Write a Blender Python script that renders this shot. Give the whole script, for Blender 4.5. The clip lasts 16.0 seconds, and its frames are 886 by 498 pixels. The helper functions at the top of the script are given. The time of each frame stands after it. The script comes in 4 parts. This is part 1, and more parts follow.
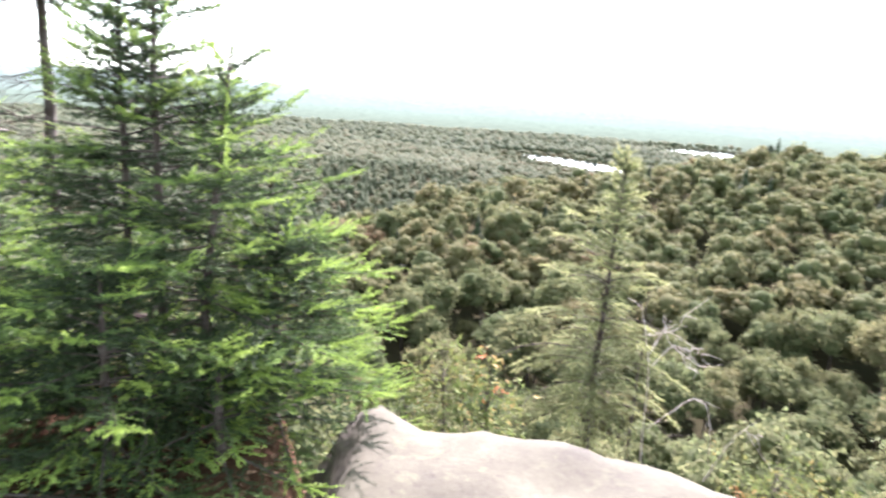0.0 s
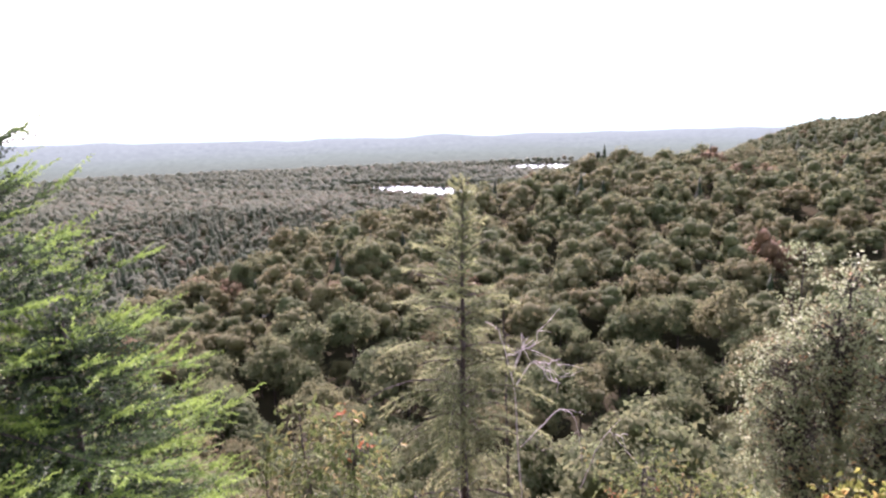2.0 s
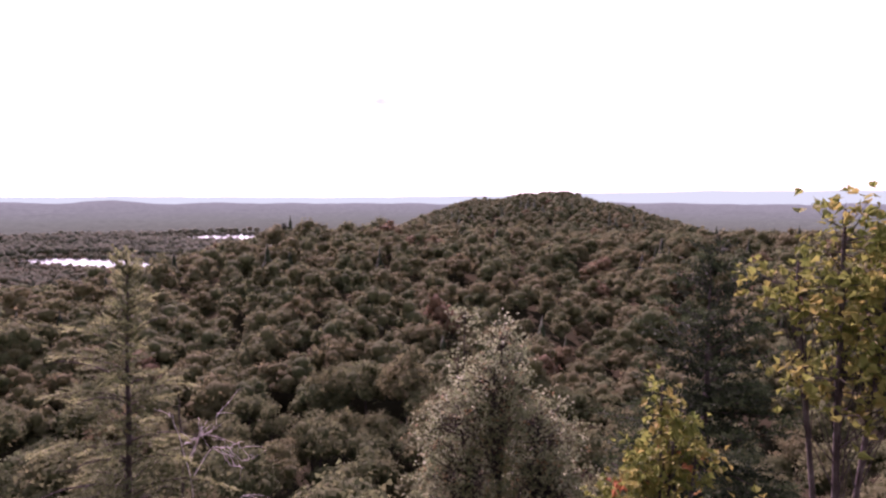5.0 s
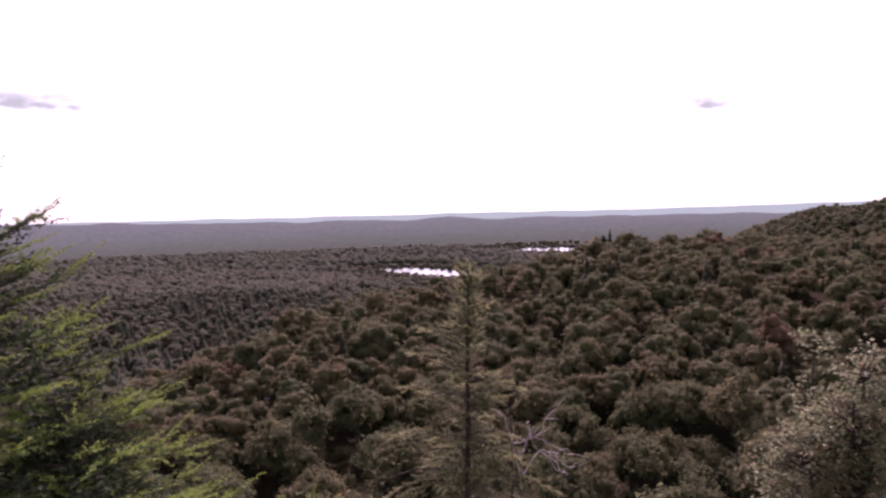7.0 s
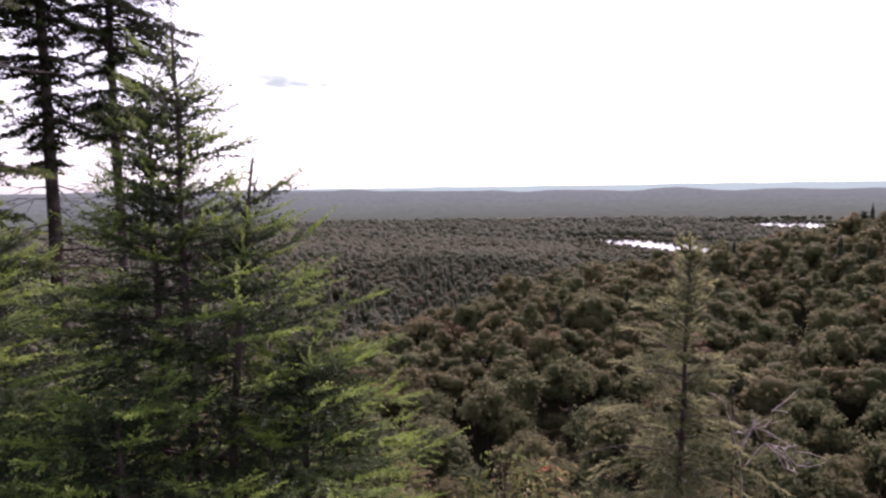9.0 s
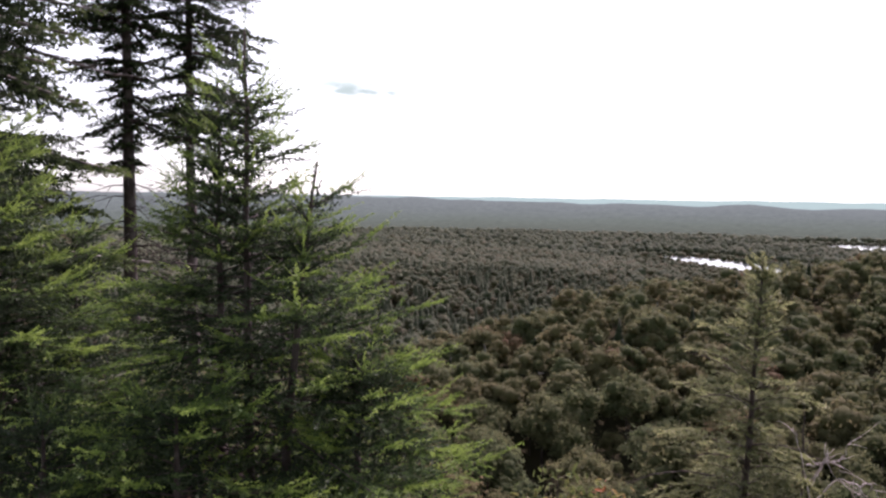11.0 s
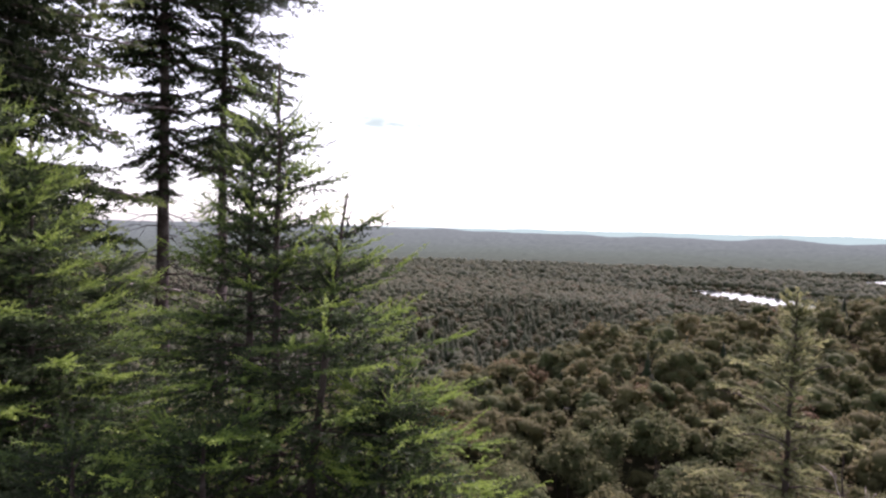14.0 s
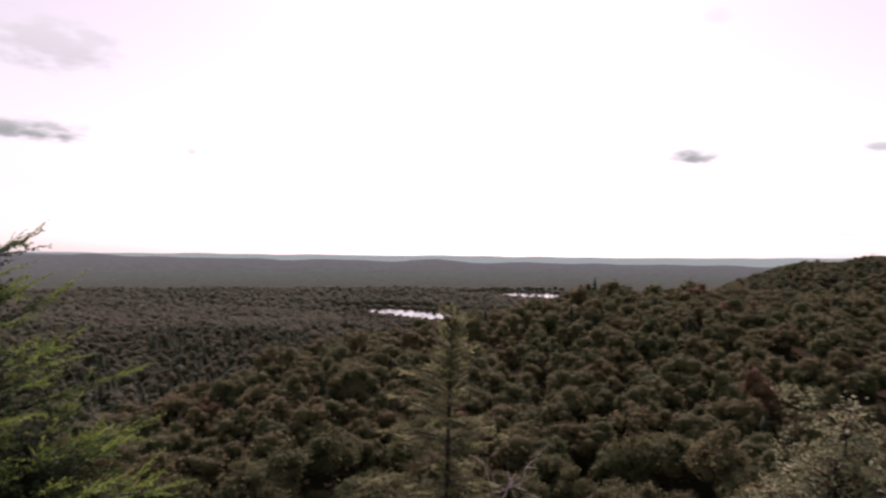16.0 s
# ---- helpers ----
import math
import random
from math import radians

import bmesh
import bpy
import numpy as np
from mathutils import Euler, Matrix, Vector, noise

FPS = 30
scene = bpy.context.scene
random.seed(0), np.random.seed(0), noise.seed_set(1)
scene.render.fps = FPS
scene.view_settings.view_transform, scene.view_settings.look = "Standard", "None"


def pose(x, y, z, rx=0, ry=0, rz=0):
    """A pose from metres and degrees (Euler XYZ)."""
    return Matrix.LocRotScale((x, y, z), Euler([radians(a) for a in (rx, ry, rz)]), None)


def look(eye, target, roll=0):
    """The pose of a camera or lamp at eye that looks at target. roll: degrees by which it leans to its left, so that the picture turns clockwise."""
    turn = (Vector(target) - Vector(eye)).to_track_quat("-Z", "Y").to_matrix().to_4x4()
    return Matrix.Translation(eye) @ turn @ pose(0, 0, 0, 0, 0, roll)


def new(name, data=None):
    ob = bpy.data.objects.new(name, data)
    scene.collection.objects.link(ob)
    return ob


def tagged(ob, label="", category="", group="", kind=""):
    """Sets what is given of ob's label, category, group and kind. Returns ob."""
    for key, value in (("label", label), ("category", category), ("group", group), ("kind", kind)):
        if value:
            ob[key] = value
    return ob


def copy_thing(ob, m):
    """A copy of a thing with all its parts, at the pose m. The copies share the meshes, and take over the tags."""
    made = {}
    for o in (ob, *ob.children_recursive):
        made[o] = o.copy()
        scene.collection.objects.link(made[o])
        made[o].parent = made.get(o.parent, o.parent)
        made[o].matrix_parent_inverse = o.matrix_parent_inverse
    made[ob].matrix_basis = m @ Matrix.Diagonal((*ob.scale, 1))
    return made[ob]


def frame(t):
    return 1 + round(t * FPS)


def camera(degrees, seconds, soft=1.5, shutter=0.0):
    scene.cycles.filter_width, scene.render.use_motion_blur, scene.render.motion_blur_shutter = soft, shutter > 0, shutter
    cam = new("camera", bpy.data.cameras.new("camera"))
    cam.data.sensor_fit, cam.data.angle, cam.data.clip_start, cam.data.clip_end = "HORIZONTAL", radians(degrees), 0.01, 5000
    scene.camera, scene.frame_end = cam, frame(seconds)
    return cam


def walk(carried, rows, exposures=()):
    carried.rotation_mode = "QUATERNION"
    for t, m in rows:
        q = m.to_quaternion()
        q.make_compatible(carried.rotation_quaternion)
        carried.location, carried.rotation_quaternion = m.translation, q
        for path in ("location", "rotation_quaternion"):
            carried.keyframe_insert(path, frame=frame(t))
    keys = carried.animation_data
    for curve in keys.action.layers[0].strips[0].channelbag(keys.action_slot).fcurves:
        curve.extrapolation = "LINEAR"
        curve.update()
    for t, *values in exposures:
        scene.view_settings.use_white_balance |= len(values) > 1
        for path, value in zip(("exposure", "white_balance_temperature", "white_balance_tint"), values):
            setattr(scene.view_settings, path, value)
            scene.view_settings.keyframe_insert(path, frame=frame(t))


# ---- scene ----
cam = camera(67.3, 16.0, soft=2.4, shutter=0.25)
PATH = [
    (0, -0.183, -0.133, 1.506, 76.62, -3.73, 0.22),
    (0.5, -0.103, -0.064, 1.516, 76.17, -4.25, -10.89),
    (1, -0.059, 0.022, 1.559, 80.99, -7.11, -13.9),
    (1.5, -0.03, 0.032, 1.568, 78.66, -2.61, -11.89),
    (2, -0, 0.035, 1.578, 79.63, 1.92, -13.08),
    (2.5, 0.03, 0.029, 1.592, 83.52, 0.73, -17.59),
    (3, 0.052, 0.028, 1.587, 83.4, 0.32, -24.54),
    (3.5, 0.065, 0.015, 1.582, 82.91, -0.42, -31.61),
    (3.7, 0.062, 0.011, 1.575, 83.12, -0.66, -32.05),
    (4.3, 0.07, 0.02, 1.58, 84, -0.6, -35.5),
    (5.1, 0.1, 0.05, 1.59, 85.4, -0.1, -39.5),
    (5.8, 0.119, 0.063, 1.596, 85.84, 0.3, -34.77),
    (6, 0.047, -0.005, 1.613, 85.63, 0.81, -30.9),
    (6.5, 0.02, 0.006, 1.613, 86.14, 0.95, -19.48),
    (7, 0.001, 0.012, 1.604, 86.71, 1.47, -12.49),
    (7.5, -0.029, 0.035, 1.591, 84.51, 2.22, -6.88),
    (8, 0.007, 0.033, 1.599, 83.65, 1.23, -3.43),
    (8.5, 0.058, 0.022, 1.596, 83.85, -0.12, 0.03),
    (8.7, 0.056, -0.02, 1.604, 84.12, 0.59, 3.06),
    (9.7, 0.05, 0.01, 1.602, 84.8, 0.1, 9.2),
    (10.8, 0.053, 0.034, 1.6, 85.34, -0.4, 11.4),
    (11, 0.049, 0.03, 1.6, 85.26, -0.79, 11.66),
    (11.5, 0.039, 0.033, 1.603, 85.41, -1.17, 17.46),
    (12, 0.019, 0.032, 1.604, 85.68, -1.6, 22.4),
    (12.5, 0.02, 0.032, 1.6, 85.15, -1.48, 21.61),
    (13, 0.024, 0.034, 1.601, 85.87, -1.34, 20),
    (13.5, 0.029, 0.033, 1.6, 86.78, -1.1, 16.8),
    (14, 0.036, 0.033, 1.601, 87.93, -1.25, 13.93),
    (14.5, 0.048, 0.029, 1.601, 88.66, -0.73, 8.92),
    (15, 0.066, 0.032, 1.61, 87.5, 1.21, 4.48),
    (15.5, 0.086, 0.042, 1.617, 89.5, -1.3, -2.8),
    (16, 0, 0.02, 1.6, 90.37, -0.58, -13.65),
]
EXPOSURES = [(0.0, 3.2, 6050, 36), (1.5, 2.62, 6000, 54), (2.5, 2.28, 6150, 65), (3.5, 1.75, 6300, 82), (6.0, 1.15, 6400, 86), (7.0, 0.84, 6400, 86), (8.0, 0.95, 6350, 79), (8.6, 1.12, 6300, 72),
             (11.0, 1.1, 6250, 52), (12.2, 1.2, 6250, 50), (12.9, 1.42, 6200, 51), (13.5, 1.52, 6200, 51), (14.5, 1.0, 6300, 62), (15.5, 0.62, 6400, 66), (16.0, 0.28, 6700, 66)]
walk(cam, [(r[0], pose(*r[1:])) for r in PATH], EXPOSURES)

# ---- sun and sky ----
SUN_AZ, SUN_EL = 17.0, 43.0  # degrees clockwise from +y, and above the horizon


def bearing(az, el=0.0):
    a, e = radians(az), radians(el)
    return Vector((math.sin(a) * math.cos(e), math.cos(a) * math.cos(e), math.sin(e)))


sun = new("sun", bpy.data.lights.new("sun", "SUN"))
sun.data.energy, sun.data.angle, sun.data.color = 4.0, radians(0.8), (1.0, 0.91, 0.84)
sun.matrix_world = look(bearing(SUN_AZ, SUN_EL) * 100, (0, 0, 0))

world = bpy.data.worlds.new("sky")
scene.world = world
world.use_nodes = True
wn, wl = world.node_tree.nodes, world.node_tree.links
wn.clear()


def wmath(op, a, b=None, c=None):
    n = wn.new("ShaderNodeMath")
    n.operation = op
    for i, v in enumerate((a, b, c)):
        if v is None:
            continue
        if isinstance(v, (int, float)):
            n.inputs[i].default_value = v
        else:
            wl.new(v, n.inputs[i])
    return n.outputs[0]


def wdot(a, vec):
    n = wn.new("ShaderNodeVectorMath")
    n.operation = "DOT_PRODUCT"
    wl.new(a, n.inputs[0])
    n.inputs[1].default_value = vec
    return n.outputs["Value"]


sky = wn.new("ShaderNodeTexSky")
sky.sky_type, sky.sun_disc = "NISHITA", False
sky.sun_elevation, sky.sun_rotation = radians(SUN_EL), radians(SUN_AZ)
sky.altitude, sky.air_density, sky.dust_density, sky.ozone_density = 300, 1.0, 1.2, 1.0
coord = wn.new("ShaderNodeTexCoord")
way = coord.outputs["Generated"]
puff = wn.new("ShaderNodeTexNoise")
puff.inputs["Scale"].default_value, puff.inputs["Detail"].default_value = 26.0, 7.0
stretch = wn.new("ShaderNodeMapping")
stretch.inputs["Scale"].default_value = (1.0, 1.0, 2.6)
wl.new(way, stretch.inputs["Vector"])
wl.new(stretch.outputs[0], puff.inputs["Vector"])
ragged = wmath("MULTIPLY", wmath("SUBTRACT", puff.outputs[0], 0.5), 3.0)
# small fair-weather clouds: bearing, height, half width, half height in degrees, thickness
CLOUDS = [(-19.0, 8.7, 4.6, 0.95, 1.0), (-17.6, 15.0, 5.0, 2.0, 0.62), (-27.0, 12.2, 3.0, 0.9, 0.4), (-7.2, 8.0, 0.5, 0.35, 0.6),
          (34.3, 8.0, 2.2, 0.6, 1.0), (36.0, 18.5, 1.2, 0.6, 0.35), (47.3, 8.0, 1.4, 0.4, 0.8), (55.0, 6.0, 2.0, 0.32, 0.9),
          (64.3, 5.2, 1.8, 0.5, 0.8), (22.0, 1.7, 7.5, 0.22, 0.4), (40.0, 1.7, 9.0, 0.25, 0.4), (-24.0, 5.0, 2.5, 0.3, 0.3)]
cover, under = 0.0, 0.0
for az, el, wide, high, thick in CLOUDS:
    d = bearing(az, el)
    side = bearing(az + 90)
    u = wmath("DIVIDE", wdot(way, side), math.sin(radians(wide)))
    v = wmath("DIVIDE", wdot(way, side.cross(d)), math.sin(radians(high)))
    ahead = wmath("GREATER_THAN", wdot(way, d), 0.5)
    body = wmath("SUBTRACT", wmath("ADD", 1.25, ragged), wmath("ADD", wmath("MULTIPLY", u, u), wmath("MULTIPLY", v, v)))
    soft_edge = wn.new("ShaderNodeMapRange")
    soft_edge.interpolation_type = "SMOOTHSTEP"
    wl.new(body, soft_edge.inputs[0])
    soft_edge.inputs[1].default_value, soft_edge.inputs[2].default_value = -0.1, 1.3
    mass = wmath("MULTIPLY", wmath("MULTIPLY", soft_edge.outputs[0], ahead), thick)
    low = wmath("MULTIPLY", wmath("MULTIPLY", mass, thick), wmath("SUBTRACT", 0.95, wmath("MULTIPLY", v, 0.75)))
    cover = mass if isinstance(cover, float) else wmath("MAXIMUM", cover, mass)
    under = low if isinstance(under, float) else wmath("MAXIMUM", under, low)
grey = wn.new("ShaderNodeMix")
grey.data_type = "RGBA"
grey.inputs[6].default_value, grey.inputs[7].default_value = (5.1, 6.8, 5.6, 1), (2.4, 3.5, 2.8, 1)
clamp = wn.new("ShaderNodeClamp")
wl.new(under, clamp.inputs[0])
wl.new(clamp.outputs[0], grey.inputs[0])
blend = wn.new("ShaderNodeMix")
blend.data_type = "RGBA"
wl.new(cover, blend.inputs[0])
pale = wn.new("ShaderNodeHueSaturation")
pale.inputs["Saturation"].default_value = 0.25
wl.new(sky.outputs[0], pale.inputs["Color"])
veil = wn.new("ShaderNodeMix")
veil.data_type, veil.blend_type = "RGBA", "MULTIPLY"
veil.inputs[0].default_value, veil.inputs[7].default_value = 1.0, (0.91, 1.08, 0.9, 1)
wl.new(pale.outputs[0], veil.inputs[6])
wl.new(veil.outputs[2], blend.inputs[6])
wl.new(grey.outputs[2], blend.inputs[7])
back = wn.new("ShaderNodeBackground")
back.inputs["Strength"].default_value = 0.105
wl.new(blend.outputs[2], back.inputs["Color"])
wl.new(back.outputs[0], wn.new("ShaderNodeOutputWorld").inputs[0])


# ---- materials ----
def material(name):
    m = bpy.data.materials.new(name)
    m.use_nodes = True
    m.node_tree.nodes.clear()
    return m, m.node_tree.nodes, m.node_tree.links


def ramp(nodes, stops):
    r = nodes.new("ShaderNodeValToRGB")
    e = r.color_ramp.elements
    while len(e) < len(stops):
        e.new(0.5)
    for el, (p, c) in zip(e, stops):
        el.position, el.color = p, (*c, 1)
    return r


def noise_tex(nodes, links, scale, detail=4.0, vec=None, rough=0.55):
    n = nodes.new("ShaderNodeTexNoise")
    n.inputs["Scale"].default_value, n.inputs["Detail"].default_value, n.inputs["Roughness"].default_value = scale, detail, rough
    if vec:
        links.new(vec, n.inputs["Vector"])
    return n.outputs[0]


def foliage(name, stops, through_light=0.4, rough=0.55, spread=0.25, gloss=0.3, speck=0.0, haze_sheen=0.0):
    """Leaves or needles: a hue that follows each plant's tone, which on conifers holds painted inner shade, with light
    shining through them.
    """
    m, n, k = material(name)
    tone = n.new("ShaderNodeAttribute")
    tone.attribute_name = "tone"
    info = n.new("ShaderNodeObjectInfo")
    isle = n.new("ShaderNodeNewGeometry")
    a = n.new("ShaderNodeMath")
    a.operation = "MULTIPLY_ADD"
    k.new(info.outputs["Random"], a.inputs[0])
    a.inputs[1].default_value = spread
    k.new(tone.outputs["Fac"], a.inputs[2])
    b = n.new("ShaderNodeMath")
    b.operation = "MULTIPLY_ADD"
    k.new(isle.outputs["Random Per Island"], b.inputs[0])
    b.inputs[1].default_value = 0.1
    k.new(a.outputs[0], b.inputs[2])
    r = ramp(n, stops)
    k.new(b.outputs[0], r.inputs[0])
    p = n.new("ShaderNodeBsdfPrincipled")
    p.inputs["Roughness"].default_value = rough
    p.inputs["Specular IOR Level"].default_value = gloss
    # sheen laid on the foliage in place of haze in the air
    p.inputs["Sheen Weight"].default_value, p.inputs["Sheen Roughness"].default_value = haze_sheen, 0.5
    p.inputs["Sheen Tint"].default_value = (0.55, 0.55, 0.45, 1)
    colour = r.outputs[0]
    t = n.new("ShaderNodeBsdfTranslucent")
    if speck:
        grain = noise_tex(n, k, speck, 5, n.new("ShaderNodeTexCoord").outputs["Object"], 0.7)
        light = ramp(n, [(0.3, (0.72, 0.72, 0.74)), (0.5, (1.0, 1.0, 1.0)), (0.7, (1.25, 1.25, 1.22))])
        k.new(grain, light.inputs[0])
        both = n.new("ShaderNodeMix")
        both.data_type, both.blend_type = "RGBA", "MULTIPLY"
        both.inputs[0].default_value = 1.0
        k.new(colour, both.inputs[6])
        k.new(light.outputs[0], both.inputs[7])
        colour = both.outputs[2]
        bp = n.new("ShaderNodeBump")
        bp.inputs["Strength"].default_value, bp.inputs["Distance"].default_value = 0.35, 0.5 / speck
        k.new(grain, bp.inputs["Height"])
        k.new(bp.outputs[0], p.inputs["Normal"])
    k.new(colour, p.inputs["Base Color"])
    k.new(colour, t.inputs["Color"])
    mix = n.new("ShaderNodeMixShader")
    mix.inputs[0].default_value = through_light
    k.new(p.outputs[0], mix.inputs[1])
    k.new(t.outputs[0], mix.inputs[2])
    k.new(mix.outputs[0], n.new("ShaderNodeOutputMaterial").inputs[0])
    return m


def surface(name, stops, scale, fine, rough=0.85, bump=0.4, bump_dist=0.01, metal=0.0):
    """An opaque surface with patches at one scale and grain at a finer one."""
    m, n, k = material(name)
    vec = n.new("ShaderNodeTexCoord").outputs["Object"]
    big, small = noise_tex(n, k, scale, 5, vec), noise_tex(n, k, fine, 6, vec, 0.65)
    mid = n.new("ShaderNodeMath")
    mid.operation = "MULTIPLY_ADD"
    k.new(small, mid.inputs[0])
    mid.inputs[1].default_value = 0.45
    half = n.new("ShaderNodeMath")
    half.operation = "MULTIPLY_ADD"
    k.new(big, half.inputs[0])
    half.inputs[1].default_value, half.inputs[2].default_value = 1.1, -0.27
    k.new(half.outputs[0], mid.inputs[2])
    r = ramp(n, stops)
    k.new(mid.outputs[0], r.inputs[0])
    p = n.new("ShaderNodeBsdfPrincipled")
    p.inputs["Roughness"].default_value, p.inputs["Metallic"].default_value = rough, metal
    k.new(r.outputs[0], p.inputs["Base Color"])
    bp = n.new("ShaderNodeBump")
    bp.inputs["Strength"].default_value, bp.inputs["Distance"].default_value = bump, bump_dist
    k.new(mid.outputs[0], bp.inputs["Height"])
    k.new(bp.outputs[0], p.inputs["Normal"])
    k.new(p.outputs[0], n.new("ShaderNodeOutputMaterial").inputs[0])
    return m


BROADLEAF = foliage("broadleaf_canopy", [(0.0, (0.066, 0.095, 0.045)), (0.3, (0.1, 0.122, 0.055)), (0.55, (0.127, 0.133, 0.062)),
                                         (0.8, (0.142, 0.13, 0.063)), (1.0, (0.16, 0.113, 0.066))], 0.55, 0.8, 0.2, 0.05, 1.6, 0.15)
# broadleaf and conifer woods far off, with distance haze put into the greyed colour
HAZED_MIXED = foliage("hazed_mixed_wood", [(0.0, (0.073, 0.103, 0.067)), (0.4, (0.108, 0.134, 0.082)), (0.75, (0.131, 0.142, 0.086)), (1.0, (0.148, 0.134, 0.084))], 0.6, 0.85, 0.2, 0.05, 0.4, 0.4)
# low tones paint the shade inside a crown, high tones are fresh shoots
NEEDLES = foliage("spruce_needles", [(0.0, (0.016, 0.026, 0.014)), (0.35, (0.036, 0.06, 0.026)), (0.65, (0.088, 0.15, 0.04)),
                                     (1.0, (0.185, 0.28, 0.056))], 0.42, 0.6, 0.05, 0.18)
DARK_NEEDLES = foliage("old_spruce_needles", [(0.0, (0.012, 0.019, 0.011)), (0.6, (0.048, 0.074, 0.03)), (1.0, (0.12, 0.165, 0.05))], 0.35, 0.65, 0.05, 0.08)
HEMLOCK_NEEDLES = foliage("hemlock_needles", [(0.0, (0.063, 0.082, 0.038)), (0.5, (0.164, 0.187, 0.081)), (1.0, (0.31, 0.338, 0.15))], 0.42, 0.6, 0.05, 0.12)
# grey-green leaves; the palest tones also put their glints into the colour
ASPEN_LEAVES = foliage("aspen_leaves", [(0.0, (0.115, 0.155, 0.064)), (0.5, (0.23, 0.28, 0.13)), (0.85, (0.37, 0.41, 0.23)), (1.0, (0.32, 0.2, 0.085))], 0.4, 0.45, 0.05, 0.35)
MAPLE_LEAVES = foliage("maple_leaves", [(0.0, (0.115, 0.16, 0.036)), (0.45, (0.2, 0.225, 0.052)), (0.8, (0.29, 0.245, 0.068)), (1.0, (0.36, 0.15, 0.06))], 0.5, 0.55, 0.03, 0.15)
SHRUB_LEAVES = foliage("shrub_leaves", [(0.0, (0.075, 0.12, 0.035)), (0.6, (0.16, 0.2, 0.06)), (0.85, (0.26, 0.21, 0.08)), (1.0, (0.4, 0.16, 0.07))], 0.42, 0.55, 0.05, 0.2)
BARK = surface("bark", [(0.2, (0.022, 0.016, 0.012)), (0.5, (0.045, 0.034, 0.027)), (0.75, (0.085, 0.075, 0.065))], 9, 60, 0.95, 0.8, 0.01)
LICHEN_BARK = surface("lichen_bark", [(0.2, (0.05, 0.042, 0.036)), (0.5, (0.11, 0.10, 0.085)), (0.72, (0.27, 0.27, 0.24))], 7, 45, 0.95, 0.8, 0.012)
DEAD_WOOD = surface("dead_wood", [(0.2, (0.26, 0.23, 0.2)), (0.5, (0.42, 0.39, 0.36)), (0.8, (0.58, 0.55, 0.52))], 6, 60, 0.8, 0.4, 0.004)
GRANITE = surface("granite", [(0.2, (0.015, 0.0135, 0.0068)), (0.4, (0.032, 0.0305, 0.0165)), (0.58, (0.045, 0.044, 0.0255)), (0.8, (0.075, 0.076, 0.05))], 2.6, 34, 0.9, 0.55, 0.012)
n, k = GRANITE.node_tree.nodes, GRANITE.node_tree.links
shader = n["Principled BSDF"]
where = n.new("ShaderNodeTexCoord").outputs["Object"]
bent = n.new("ShaderNodeMix")
bent.data_type = "VECTOR"
bent.inputs[0].default_value = 0.5
warp = n.new("ShaderNodeTexNoise")
warp.inputs["Scale"].default_value = 2.0
k.new(where, warp.inputs["Vector"])
k.new(where, bent.inputs[4])
k.new(warp.outputs["Color"], bent.inputs[5])
cell = n.new("ShaderNodeTexVoronoi")
cell.feature = "DISTANCE_TO_EDGE"
cell.inputs["Scale"].default_value = 0.75
k.new(bent.outputs[1], cell.inputs["Vector"])
crack = ramp(n, [(0.0, (0.4, 0.36, 0.33)), (0.008, (0.8, 0.78, 0.76)), (0.02, (1, 1, 1))])
k.new(cell.outputs["Distance"], crack.inputs[0])
lichen = ramp(n, [(0.56, (1, 1, 1)), (0.64, (1.45, 1.55, 1.5))])
k.new(noise_tex(n, k, 5.5, 6, where, 0.7), lichen.inputs[0])
pit = ramp(n, [(0.3, (0.55, 0.5, 0.48)), (0.42, (1, 1, 1))])
k.new(noise_tex(n, k, 13, 5, where, 0.7), pit.inputs[0])
source = shader.inputs["Base Color"].links[0].from_socket
for extra in (crack, lichen, pit):
    both = n.new("ShaderNodeMix")
    both.data_type, both.blend_type = "RGBA", "MULTIPLY"
    both.inputs[0].default_value = 1.0
    k.new(source, both.inputs[6])
    k.new(extra.outputs[0], both.inputs[7])
    source = both.outputs[2]
k.new(source, shader.inputs["Base Color"])
LITTER = foliage("dry_leaves", [(0.0, (0.05, 0.03, 0.018)), (0.5, (0.12, 0.07, 0.04)), (1.0, (0.24, 0.16, 0.1))], 0.1, 0.8, 0.0, 0.1)


# ---- helpers for geometry ----
class Heap:
    """Triangles gathered from many pieces, with a tone for each corner."""

    def __init__(self):
        self.v, self.f, self.t, self.n = [], [], [], 0

    def add(self, v, f, tone=0.0):
        v = np.asarray(v, np.float32)
        self.v.append(v)
        self.f.append(np.asarray(f, np.int64) + self.n)
        self.t.append(np.broadcast_to(np.asarray(tone, np.float32), (len(v),)))
        self.n += len(v)
        return self

    def mesh(self, name, mat, smooth=False):
        v, f, t = np.concatenate(self.v), np.concatenate(self.f).astype(np.int32), np.concatenate(self.t)
        me = bpy.data.meshes.new(name)
        me.vertices.add(len(v))
        me.vertices.foreach_set("co", v.ravel())
        me.loops.add(f.size)
        me.loops.foreach_set("vertex_index", f.ravel())
        me.polygons.add(len(f))
        me.polygons.foreach_set("loop_start", np.arange(0, f.size, 3, dtype=np.int32))
        me.attributes.new("tone", "FLOAT", "POINT").data.foreach_set("value", np.ascontiguousarray(t, np.float32))
        if smooth:
            me.polygons.foreach_set("use_smooth", np.ones(len(f), bool))
        me.materials.append(mat)
        me.update(calc_edges=True)
        return me


def thing(name, at, label, category, group=""):
    e = new(name)
    e.location = at
    return tagged(e, label, category, group)


